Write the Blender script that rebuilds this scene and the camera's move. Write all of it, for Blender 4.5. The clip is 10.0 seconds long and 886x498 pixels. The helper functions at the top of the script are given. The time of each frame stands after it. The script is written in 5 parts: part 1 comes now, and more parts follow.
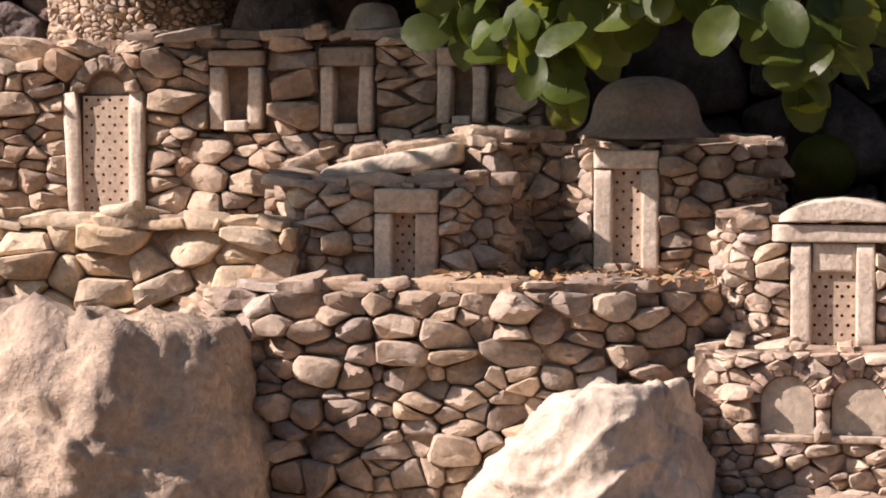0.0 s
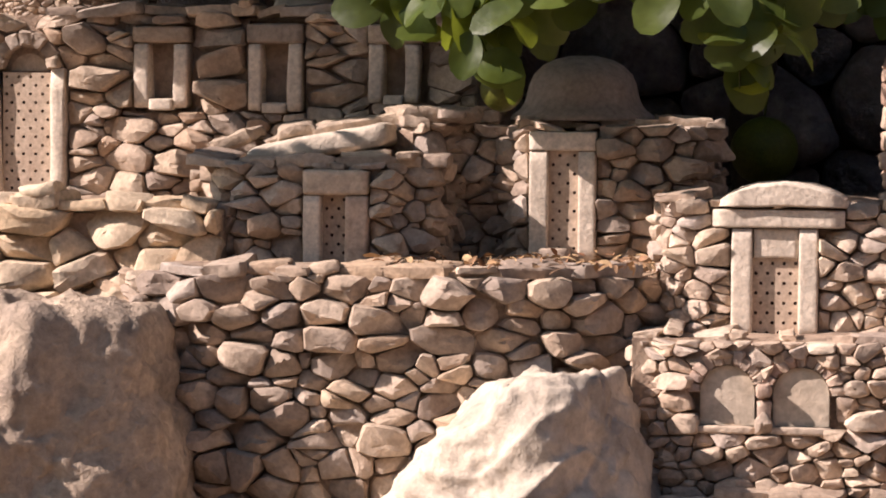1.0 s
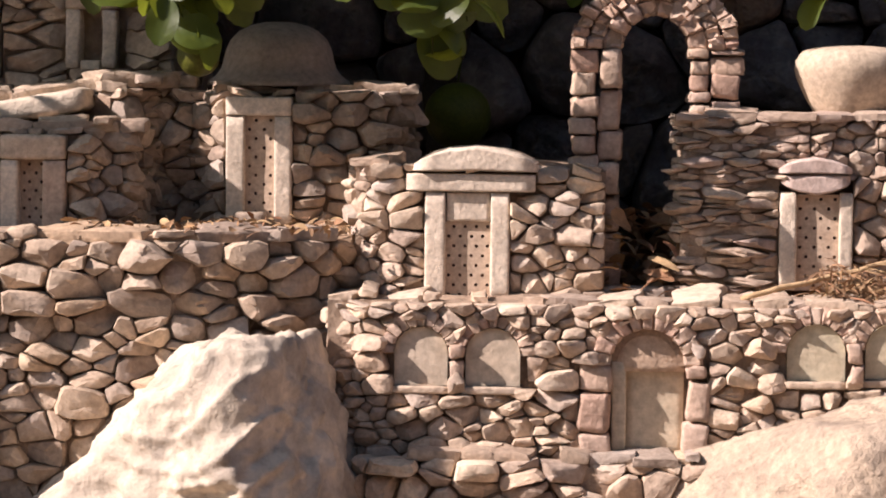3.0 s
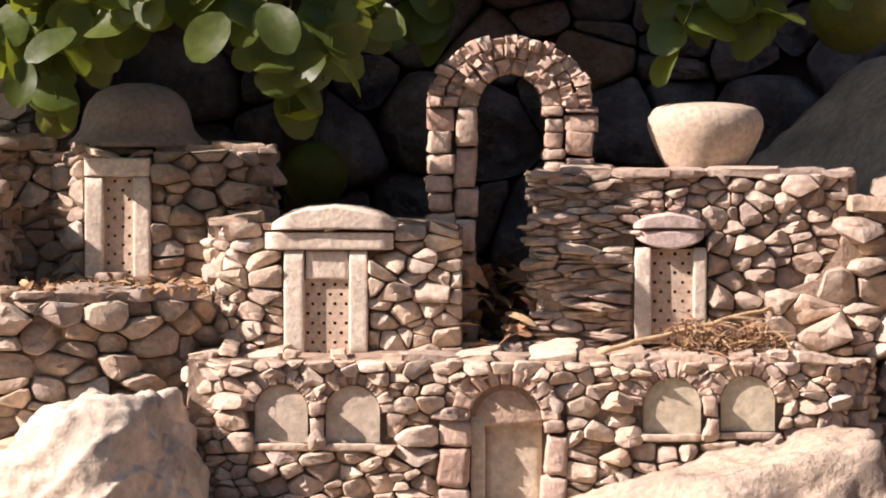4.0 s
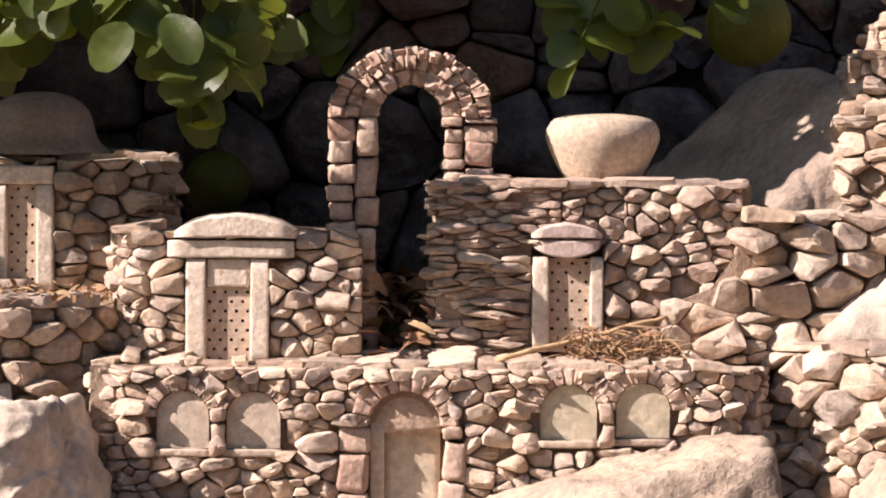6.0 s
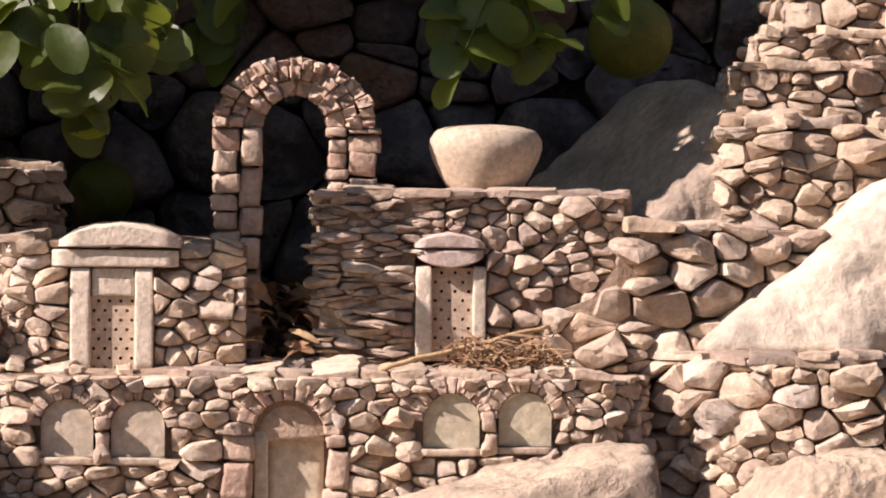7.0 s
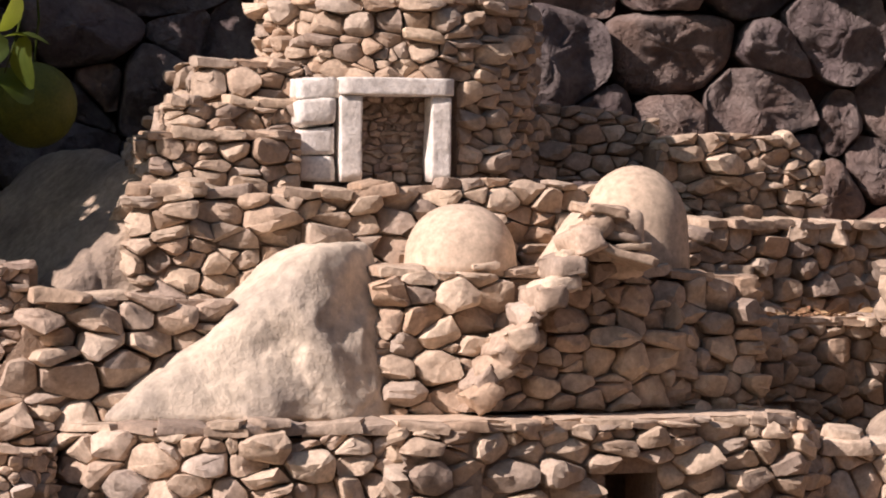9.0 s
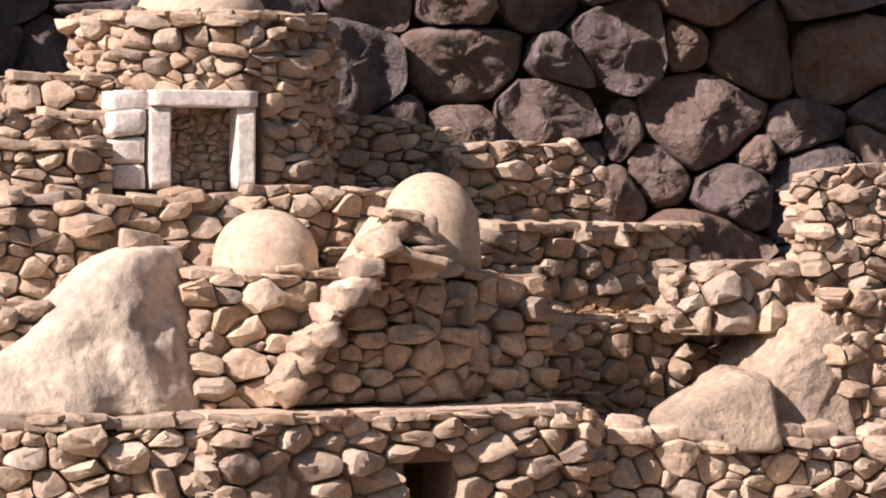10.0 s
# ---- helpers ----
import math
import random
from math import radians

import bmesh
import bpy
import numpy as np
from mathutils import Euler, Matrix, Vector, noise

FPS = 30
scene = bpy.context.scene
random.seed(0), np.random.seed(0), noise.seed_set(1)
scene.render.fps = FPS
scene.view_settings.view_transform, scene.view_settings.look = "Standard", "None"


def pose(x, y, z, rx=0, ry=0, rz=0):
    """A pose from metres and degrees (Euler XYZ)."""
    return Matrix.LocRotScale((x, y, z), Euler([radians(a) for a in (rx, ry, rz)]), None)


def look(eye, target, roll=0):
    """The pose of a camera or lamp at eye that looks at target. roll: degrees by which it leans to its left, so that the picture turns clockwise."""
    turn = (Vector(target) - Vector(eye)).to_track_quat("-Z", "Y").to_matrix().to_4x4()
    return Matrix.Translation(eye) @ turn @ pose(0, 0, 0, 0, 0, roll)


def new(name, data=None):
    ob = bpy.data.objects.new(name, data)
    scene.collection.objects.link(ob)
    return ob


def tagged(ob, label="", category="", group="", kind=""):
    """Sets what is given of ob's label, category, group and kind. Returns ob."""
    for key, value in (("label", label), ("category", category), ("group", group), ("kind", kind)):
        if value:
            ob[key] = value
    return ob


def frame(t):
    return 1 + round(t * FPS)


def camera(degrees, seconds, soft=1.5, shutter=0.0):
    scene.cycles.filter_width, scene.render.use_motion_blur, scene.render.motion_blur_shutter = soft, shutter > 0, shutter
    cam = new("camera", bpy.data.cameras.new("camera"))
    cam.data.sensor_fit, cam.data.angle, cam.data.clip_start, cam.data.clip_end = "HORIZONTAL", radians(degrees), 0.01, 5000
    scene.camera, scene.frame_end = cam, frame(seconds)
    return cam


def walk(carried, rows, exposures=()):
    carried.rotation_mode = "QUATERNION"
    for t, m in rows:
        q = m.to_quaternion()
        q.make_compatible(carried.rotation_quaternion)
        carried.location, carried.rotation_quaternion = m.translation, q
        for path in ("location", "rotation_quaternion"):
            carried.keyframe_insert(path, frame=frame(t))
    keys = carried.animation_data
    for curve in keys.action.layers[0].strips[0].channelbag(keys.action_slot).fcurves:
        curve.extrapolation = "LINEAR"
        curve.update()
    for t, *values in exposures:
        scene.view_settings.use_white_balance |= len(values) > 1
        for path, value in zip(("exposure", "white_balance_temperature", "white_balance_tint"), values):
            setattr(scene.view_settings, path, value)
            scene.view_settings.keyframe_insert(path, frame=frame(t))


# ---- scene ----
cam = camera(16.0, 10.0, soft=1.9)
PATH = [
    (0.0, pose(0.0043, -5.2242, 1.501, 87.588, -0.051, 9.971)),
    (0.5, pose(-0.029, -5.0281, 1.4927, 87.593, -0.308, 9.577)),
    (1.0, pose(-0.0207, -5.065, 1.4936, 87.301, -0.424, 8.754)),
    (1.5, pose(-0.017, -5.0749, 1.4932, 86.932, -0.651, 7.773)),
    (2.0, pose(-0.011, -5.1025, 1.4943, 86.652, -0.484, 6.486)),
    (2.5, pose(-0.0072, -5.1197, 1.4951, 86.491, -0.611, 5.172)),
    (3.0, pose(-0.0037, -5.1366, 1.4963, 86.696, -0.573, 3.337)),
    (4.5, pose(-0, -5.2, 1.5, 88, 0, 0)),
    (5.0, pose(-0.0001, -5.2136, 1.5005, 87.901, -0.19, -0.539)),
    (6.5, pose(-0.0021, -5.2672, 1.5024, 87.94, -0.468, -1.733)),
    (7.0, pose(-0.0047, -5.2833, 1.5028, 88.108, -0.566, -3.197)),
    (7.5, pose(-0.0083, -5.2871, 1.5027, 88.237, -0.832, -5.427)),
    (8.0, pose(-0.0132, -5.2874, 1.5022, 88.573, -0.799, -8.555)),
    (8.5, pose(-0.0182, -5.2912, 1.5016, 89.009, -0.634, -11.278)),
    (9.0, pose(-0.0135, -5.2536, 1.5005, 89.479, -0.393, -14.091)),
    (9.5, pose(-0.0369, -5.3273, 1.5007, 89.706, -0.272, -16.165)),
    (10.0, pose(-0.1179, -5.5656, 1.503, 89.545, -0.073, -17.867)),
]

EXPOSURES = [(0.0, 0.96), (2.0, 0.95), (3.0, 0.98), (4.5, 1.22), (6.5, 1.08), (7.5, 0.82), (8.5, 0.55), (9.0, 0.6), (10.0, 0.82)]
walk(cam, PATH, EXPOSURES)

# ---- light ----
SUN_TO = Vector((-1.28, -0.45, 1.0)).normalized()
world = bpy.data.worlds.new("sky")
scene.world = world
world.use_nodes = True
wn = world.node_tree
sky = wn.nodes.new("ShaderNodeTexSky")
sky.sky_type = "NISHITA"
sky.sun_disc = False
sky.sun_elevation = math.asin(SUN_TO.z)
sky.sun_rotation = math.atan2(SUN_TO.x, SUN_TO.y)
wn.links.new(sky.outputs[0], wn.nodes["Background"].inputs[0])
wn.nodes["Background"].inputs[1].default_value = 0.06
sun = new("sun", bpy.data.lights.new("sun", "SUN"))
sun.data.energy = 5.0
sun.data.angle = radians(0.5)
sun.data.color = (1.0, 0.84, 0.80)
sun.matrix_world = look(SUN_TO * 20, (0, 0, 0))


# ---- materials ----
def stone_material(name, tints, rough=0.85, grain=90.0, bump=0.5, stain=(0.16, 0.11, 0.07), stain_amount=0.35, per="object", big=26.0, relief=0.006):
    m = bpy.data.materials.new(name)
    m.use_nodes = True
    n, l = m.node_tree.nodes, m.node_tree.links
    bsdf = n["Principled BSDF"]
    bsdf.inputs["Roughness"].default_value = rough
    bsdf.inputs["Specular IOR Level"].default_value = 0.25
    geo = n.new("ShaderNodeTexCoord")
    info = n.new("ShaderNodeObjectInfo" if per == "object" else "ShaderNodeNewGeometry")
    rnd = info.outputs["Random"] if per == "object" else info.outputs["Random Per Island"]
    ramp = n.new("ShaderNodeValToRGB")
    e = ramp.color_ramp.elements
    while len(e) < len(tints):
        e.new(0.5)
    while len(e) > len(tints):
        e.remove(e[-1])
    for i, c in enumerate(tints):
        e[i].position = i / max(1, len(tints) - 1)
        e[i].color = (*c, 1)
    l.new(rnd, ramp.inputs[0])
    shift = n.new("ShaderNodeVectorMath")
    shift.operation = "ADD"
    scale = n.new("ShaderNodeVectorMath")
    scale.operation = "SCALE"
    scale.inputs[0].default_value = (37, 53, 71)
    l.new(rnd, scale.inputs["Scale"])
    l.new(geo.outputs["Object"], shift.inputs[0])
    l.new(scale.outputs[0], shift.inputs[1])
    fine, wide = n.new("ShaderNodeTexNoise"), n.new("ShaderNodeTexNoise")
    fine.inputs["Scale"].default_value, fine.inputs["Detail"].default_value = grain, 6
    fine.inputs["Roughness"].default_value = 0.65
    wide.inputs["Scale"].default_value, wide.inputs["Detail"].default_value = big, 5
    for t in (fine, wide):
        l.new(shift.outputs[0], t.inputs["Vector"])
    soft = n.new("ShaderNodeMapRange")
    soft.inputs[1].default_value, soft.inputs[2].default_value = 0.42, 0.72
    soft.inputs[3].default_value, soft.inputs[4].default_value = 0.0, stain_amount
    l.new(wide.outputs[0], soft.inputs[0])
    mix = n.new("ShaderNodeMix")
    mix.data_type = "RGBA"
    l.new(soft.outputs[0], mix.inputs["Factor"])
    l.new(ramp.outputs[0], mix.inputs["A"])
    mix.inputs["B"].default_value = (*stain, 1)
    speck = n.new("ShaderNodeMapRange")
    speck.inputs[1].default_value, speck.inputs[2].default_value = 0.3, 0.7
    speck.inputs[3].default_value, speck.inputs[4].default_value = 0.72, 1.22
    l.new(fine.outputs[0], speck.inputs[0])
    mul = n.new("ShaderNodeVectorMath")
    mul.operation = "SCALE"
    l.new(mix.outputs["Result"], mul.inputs[0])
    l.new(speck.outputs[0], mul.inputs["Scale"])
    l.new(mul.outputs[0], bsdf.inputs["Base Color"])
    add = n.new("ShaderNodeMath")
    add.operation = "MULTIPLY_ADD"
    l.new(wide.outputs[0], add.inputs[0])
    add.inputs[1].default_value = 2.0
    l.new(fine.outputs[0], add.inputs[2])
    bmp = n.new("ShaderNodeBump")
    bmp.inputs["Strength"].default_value = bump
    bmp.inputs["Distance"].default_value = relief
    l.new(add.outputs[0], bmp.inputs["Height"])
    l.new(bmp.outputs[0], bsdf.inputs["Normal"])
    return m


TAN = [(0.52, 0.40, 0.295), (0.37, 0.28, 0.21), (0.60, 0.475, 0.36), (0.29, 0.225, 0.18), (0.50, 0.36, 0.245), (0.43, 0.36, 0.305), (0.34, 0.26, 0.195), (0.33, 0.27, 0.225), (0.57, 0.43, 0.30)]
M_STONE = stone_material("tan_fieldstone", TAN)
M_STONE_WARM = stone_material("sandy_fieldstone", [(0.53, 0.41, 0.30), (0.41, 0.31, 0.23), (0.61, 0.48, 0.36), (0.34, 0.253, 0.188), (0.49, 0.35, 0.245), (0.45, 0.365, 0.29), (0.30, 0.232, 0.185), (0.56, 0.435, 0.315)])
M_STONE_PALE = stone_material("pale_pinkish_fieldstone", [(0.62, 0.49, 0.37), (0.46, 0.35, 0.265), (0.68, 0.55, 0.42), (0.38, 0.295, 0.235), (0.58, 0.43, 0.31), (0.52, 0.43, 0.36), (0.42, 0.325, 0.25), (0.64, 0.50, 0.37)])
M_STONE_GOLD = stone_material("golden_fieldstone", [(0.66, 0.52, 0.36), (0.54, 0.42, 0.30), (0.70, 0.57, 0.41), (0.58, 0.43, 0.28), (0.64, 0.53, 0.41)])
M_SLATE = stone_material("thin_brownish_slate", [(0.47, 0.36, 0.275), (0.36, 0.27, 0.21), (0.55, 0.43, 0.33), (0.40, 0.30, 0.25), (0.50, 0.40, 0.305), (0.31, 0.245, 0.21)])
M_BRICK = stone_material("reddish_stone_block", [(0.52, 0.375, 0.29), (0.58, 0.45, 0.345), (0.43, 0.28, 0.215), (0.56, 0.415, 0.31), (0.48, 0.35, 0.28), (0.62, 0.49, 0.38)])
M_MORTAR = stone_material("earth_mortar", [(0.31, 0.225, 0.165), (0.34, 0.25, 0.185)], 0.95, 140, 0.8)
M_EARTH = stone_material("dry_earth", [(0.34, 0.25, 0.181), (0.38, 0.28, 0.203)], 0.95, 60, 0.9, (0.14, 0.09, 0.0678), 0.5)
# ground out of view, coloured dark so that it bounces less light upward
M_UNSEEN_GROUND = stone_material("unseen_dark_ground", [(0.15, 0.115, 0.092), (0.17, 0.13, 0.10)], 0.95, 60, 0.9, (0.09, 0.07, 0.058), 0.6)
M_BOULDER = stone_material("sandy_boulder", [(0.47, 0.37, 0.275), (0.50, 0.385, 0.285)], 0.9, 60, 1.0, (0.20, 0.16, 0.135), 0.85, big=7, relief=0.010)
M_BOULDER_PALE = stone_material("pale_limestone_boulder", [(0.60, 0.505, 0.40), (0.62, 0.52, 0.405)], 0.9, 40, 0.8, (0.30, 0.255, 0.215), 0.85, big=8, relief=0.007)
M_DARKROCK = stone_material("dark_volcanic_rock", [(0.095, 0.076, 0.077), (0.135, 0.107, 0.104), (0.20, 0.135, 0.105), (0.082, 0.068, 0.073), (0.15, 0.115, 0.11), (0.30, 0.17, 0.105)], 0.8, 60, 1.0, (0.27, 0.225, 0.205), 0.75, big=12, relief=0.014)
M_CUT = stone_material("pale_cut_limestone", [(0.66, 0.56, 0.45), (0.70, 0.59, 0.475), (0.62, 0.525, 0.42)], 0.8, 120, 0.35, (0.42, 0.33, 0.25), 0.4)
M_PINK = stone_material("pinkish_cut_stone", [(0.56, 0.445, 0.39)], 0.85, 110, 0.3, (0.36, 0.26, 0.21), 0.5)
M_WHITE = stone_material("whitewashed_stone", [(0.76, 0.71, 0.65), (0.72, 0.66, 0.59)], 0.75, 120, 0.35, (0.42, 0.36, 0.30), 0.5)
M_PLASTER = stone_material("smooth_clay_plaster", [(0.55, 0.43, 0.316), (0.58, 0.45, 0.339)], 0.85, 70, 0.25, (0.42, 0.32, 0.237), 0.4, big=7)
# grey-brown clay, with some of the tree's shade put into its colour
M_DOME = stone_material("grey_brown_clay", [(0.31, 0.25, 0.21)], 0.85, 90, 0.3, (0.20, 0.155, 0.135), 0.4)
M_POT = stone_material("tan_pottery", [(0.50, 0.40, 0.295)], 0.8, 110, 0.3, (0.36, 0.28, 0.226), 0.35)
M_NICHE = stone_material("dusty_niche_plaster", [(0.58, 0.48, 0.375), (0.53, 0.47, 0.34)], 0.9, 60, 0.3, (0.42, 0.32, 0.22), 0.5, big=12)
# reddish-brown window board, its colour lowered further for the shade in the recess
M_PANEL_SHADED = stone_material("shaded_reddish_board", [(0.15, 0.078, 0.05)], 0.8, 120, 0.2, (0.14, 0.08, 0.055), 0.5)
M_PANEL = stone_material("perforated_tan_board", [(0.55, 0.43, 0.325), (0.52, 0.40, 0.30)], 0.7, 120, 0.15, (0.36, 0.25, 0.18), 0.5)
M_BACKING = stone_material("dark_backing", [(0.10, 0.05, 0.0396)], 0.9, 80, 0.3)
M_WOOD = stone_material("dry_stick", [(0.52, 0.36, 0.20)], 0.8, 140, 0.4)
M_TWIG = stone_material("green_twig", [(0.045, 0.06, 0.012)], 0.95, 60, 0.3)
M_TWIG.node_tree.nodes["Principled BSDF"].inputs["Specular IOR Level"].default_value = 0.0
M_BARK = stone_material("citrus_bark", [(0.03, 0.023, 0.018)], 0.9, 60, 0.9)
M_FRUIT = stone_material("green_citrus_peel", [(0.085, 0.088, 0.010), (0.095, 0.10, 0.012)], 0.55, 160, 0.25, (0.045, 0.06, 0.009), 0.5)
M_DRYLEAF = stone_material("dry_leaf_litter", [(0.36, 0.22, 0.11), (0.22, 0.12, 0.07), (0.44, 0.30, 0.16), (0.28, 0.14, 0.08)], 0.8, 90, 0.3, per="island")


def leaf_material(per):
    m = stone_material("glossy_citrus_leaf", [(0.035, 0.055, 0.012), (0.055, 0.085, 0.014), (0.075, 0.105, 0.018), (0.04, 0.065, 0.013), (0.12, 0.145, 0.028)], 0.44, 70, 0.15, (0.10, 0.12, 0.02), 0.3, per)
    b = m.node_tree.nodes["Principled BSDF"]
    b.inputs["Specular IOR Level"].default_value = 0.35
    tr = m.node_tree.nodes.new("ShaderNodeBsdfTranslucent")
    tr.inputs[0].default_value = (0.27, 0.32, 0.03, 1)
    mx = m.node_tree.nodes.new("ShaderNodeMixShader")
    mx.inputs[0].default_value = 0.33
    out = m.node_tree.nodes["Material Output"]
    m.node_tree.links.new(b.outputs[0], mx.inputs[1])
    m.node_tree.links.new(tr.outputs[0], mx.inputs[2])
    m.node_tree.links.new(mx.outputs[0], out.inputs[0])
    return m


M_LEAF, M_CROWN = leaf_material("object"), leaf_material("island")


# ---- builders ----
def link(name, verts, faces, material, parent=None, smooth=True, origin=None, crisp=0):
    """One mesh object; its origin lies at origin (or at the parent's)."""
    o = Vector(origin) if origin is not None else Vector((0, 0, 0))
    me = bpy.data.meshes.new(name)
    me.from_pydata([tuple(Vector(v) - o) for v in verts], [], faces)
    if smooth:
        me.shade_smooth()
    if crisp:
        me.set_sharp_from_angle(angle=radians(crisp))
    me.materials.append(material)
    ob = new(name, me)
    if parent is not None:
        ob.parent = parent
        base = Vector((0, 0, 0))
        p = parent
        while p is not None:
            base += p.location
            p = p.parent
        ob.location = o - base
    else:
        ob.location = o
    return ob


def empty(name, place, label, category, kind="", group=""):
    ob = new(name)
    ob.location = place
    ob.empty_display_size = 0.05
    return tagged(ob, label, category, group, kind)


class Path:
    """A wall's line in plan, left to right as seen from the front; d is the way out of its face."""

    def __init__(self, pts):
        self.p = [Vector(q) for q in pts]
        self.s = [0.0]
        for a, b in zip(self.p, self.p[1:]):
            self.s.append(self.s[-1] + (b - a).length)
        self.length = self.s[-1]

    def xy(self, s, d=0.0):
        i = 0
        while i < len(self.p) - 2 and s > self.s[i + 1]:
            i += 1
        a, b = self.p[i], self.p[i + 1]
        t = (b - a).normalized()
        n = Vector((t.y, -t.x))
        if i < len(self.p) - 2 and abs(s - self.s[i + 1]) < 1e-6:
            # mitre at a corner
            u = (self.p[i + 2] - b).normalized()
            m = (n + Vector((u.y, -u.x))).normalized()
            n = m / max(0.7, m.dot(n))
        q = a + t * (s - self.s[i])
        return q + n * d

    def at(self, s, z, d):
        q = self.xy(s, d)
        return (q.x, q.y, z)

    def of_x(self, x):
        for i in range(len(self.p) - 1):
            a, b = self.p[i], self.p[i + 1]
            if a.x <= x <= b.x:
                return self.s[i] + (self.s[i + 1] - self.s[i]) * (x - a.x) / (b.x - a.x)
        return 0.0 if x < self.p[0].x else self.length


def arc(cx, cy, r, a0, a1, n=16, ry=None):
    """Plan points of an arc seen from the front; angles in degrees, 270 faces the front."""
    ry = ry or r
    return [(cx + r * math.cos(radians(a0 + (a1 - a0) * i / n)), cy + ry * math.sin(radians(a0 + (a1 - a0) * i / n))) for i in range(n + 1)]


def profile(z):
    """A height along a wall: a number, or (part of the length, height) pairs."""
    if not isinstance(z, (list, tuple)):
        return lambda f: z
    fs, zs = [q[0] for q in z], [q[1] for q in z]
    return lambda f: float(np.interp(f, fs, zs))


def clip(poly, nx, ny, c):
    """Keeps the part of a convex polygon with nx*x + ny*y <= c."""
    out = []
    for i in range(len(poly)):
        a, b = poly[i], poly[(i + 1) % len(poly)]
        da, db = nx * a[0] + ny * a[1] - c, nx * b[0] + ny * b[1] - c
        if da <= 0:
            out.append(a)
        if (da < 0) != (db < 0) and da != db:
            t = da / (da - db)
            out.append((a[0] + t * (b[0] - a[0]), a[1] + t * (b[1] - a[1])))
    return out


def cells(length, zb, zt, row, aspect, rng, holes, rough=0.33):
    """Irregular stones that fit together: polygons (along, up) of a power diagram on loose courses."""
    seeds = []
    lo, hi = min(zb(i / 20) for i in range(21)), max(zt(i / 20) for i in range(21))
    z = lo
    while z < hi + row:
        h = row * rng.uniform(0.55, 1.45)
        s = -h * aspect * rng.random()
        while s < length + h * aspect:
            w = 0.5 * (h + row) * aspect * rng.uniform(0.45, 1.75)
            zz = z + h / 2 + rng.uniform(-rough, rough) * h
            if rng.random() < 0.3:
                # a pair of small stones, one over the other
                k = rng.uniform(0.2, 0.32) * h
                e = rng.uniform(-0.2, 0.2) * w
                seeds.append((s + w / 2 + e, zz + k, -0.03 * row * row))
                seeds.append((s + w / 2 - e, zz - k, -0.03 * row * row))
            else:
                seeds.append((s + w / 2, zz, rng.uniform(-0.26, 0.36) * row * row))
            s += w
        z += h
    def free(s, z):
        for h in holes:
            if h[0] == "rect" and h[1] < s < h[2] and h[3] < z < h[4]:
                return False
            if h[0] == "disc" and math.hypot(s - h[1], z - h[2]) < h[3]:
                return False
        return True

    pts = np.array([q for q in seeds if free(q[0], q[1])])
    pts[:, 0] /= aspect
    out = []
    reach = 3.2 * row
    for i in range(len(pts)):
        a = pts[i]
        s0 = a[0] * aspect
        f = min(1, max(0, s0 / length))
        if not (-0.3 * row * aspect < s0 < length + 0.3 * row * aspect) or a[1] > zt(f) + 0.2 * row or a[1] < zb(f) - 0.2 * row:
            continue
        r = 2.0 * row
        poly = [(a[0] - r, a[1] - r), (a[0] + r, a[1] - r), (a[0] + r, a[1] + r), (a[0] - r, a[1] + r)]
        near = pts[(abs(pts[:, 0] - a[0]) < reach) & (abs(pts[:, 1] - a[1]) < reach)]
        for b in near:
            nx, ny = b[0] - a[0], b[1] - a[1]
            if nx == 0 and ny == 0:
                continue
            c = (b[0] ** 2 + b[1] ** 2 - b[2] - a[0] ** 2 - a[1] ** 2 + a[2]) / 2
            poly = clip(poly, nx, ny, c)
            if len(poly) < 3:
                break
        if len(poly) < 3:
            continue
        poly = [(x * aspect, y) for x, y in poly]
        poly = clip(poly, -1, 0, 0)
        poly = clip(poly, 1, 0, length) if len(poly) > 2 else poly
        e = 0.02
        kt, kb = (zt(f + e) - zt(f - e)) / (2 * e * length), (zb(f + e) - zb(f - e)) / (2 * e * length)
        poly = clip(poly, -kt, 1, zt(f) - kt * s0) if len(poly) > 2 else poly
        poly = clip(poly, kb, -1, -zb(f) + kb * s0) if len(poly) > 2 else poly
        for h in holes:
            if len(poly) < 3:
                break
            if h[0] == "rect":
                gaps = [(h[1] - s0, (1, 0, h[1])), (s0 - h[2], (-1, 0, -h[2])), (h[3] - a[1], (0, 1, h[3])), (a[1] - h[4], (0, -1, -h[4]))]
                poly = clip(poly, *max(gaps)[1])
            else:
                nx, ny = h[1] - s0, h[2] - a[1]
                q = math.hypot(nx, ny)
                nx, ny = nx / q, ny / q
                poly = clip(poly, nx, ny, nx * h[1] + ny * h[2] - h[3])
        if len(poly) < 3:
            continue
        area = 0.5 * abs(sum(p[0] * q[1] - q[0] * p[1] for p, q in zip(poly, poly[1:] + poly[:1])))
        if area > 0.12 * row * row * aspect:
            out.append(poly)
    return out


def resample(poly, m):
    ring = poly + poly[:1]
    d = [0.0]
    for a, b in zip(ring, ring[1:]):
        d.append(d[-1] + math.hypot(b[0] - a[0], b[1] - a[1]))
    u = np.linspace(0, d[-1], m, endpoint=False)
    return list(zip(np.interp(u, d, [q[0] for q in ring]), np.interp(u, d, [q[1] for q in ring])))


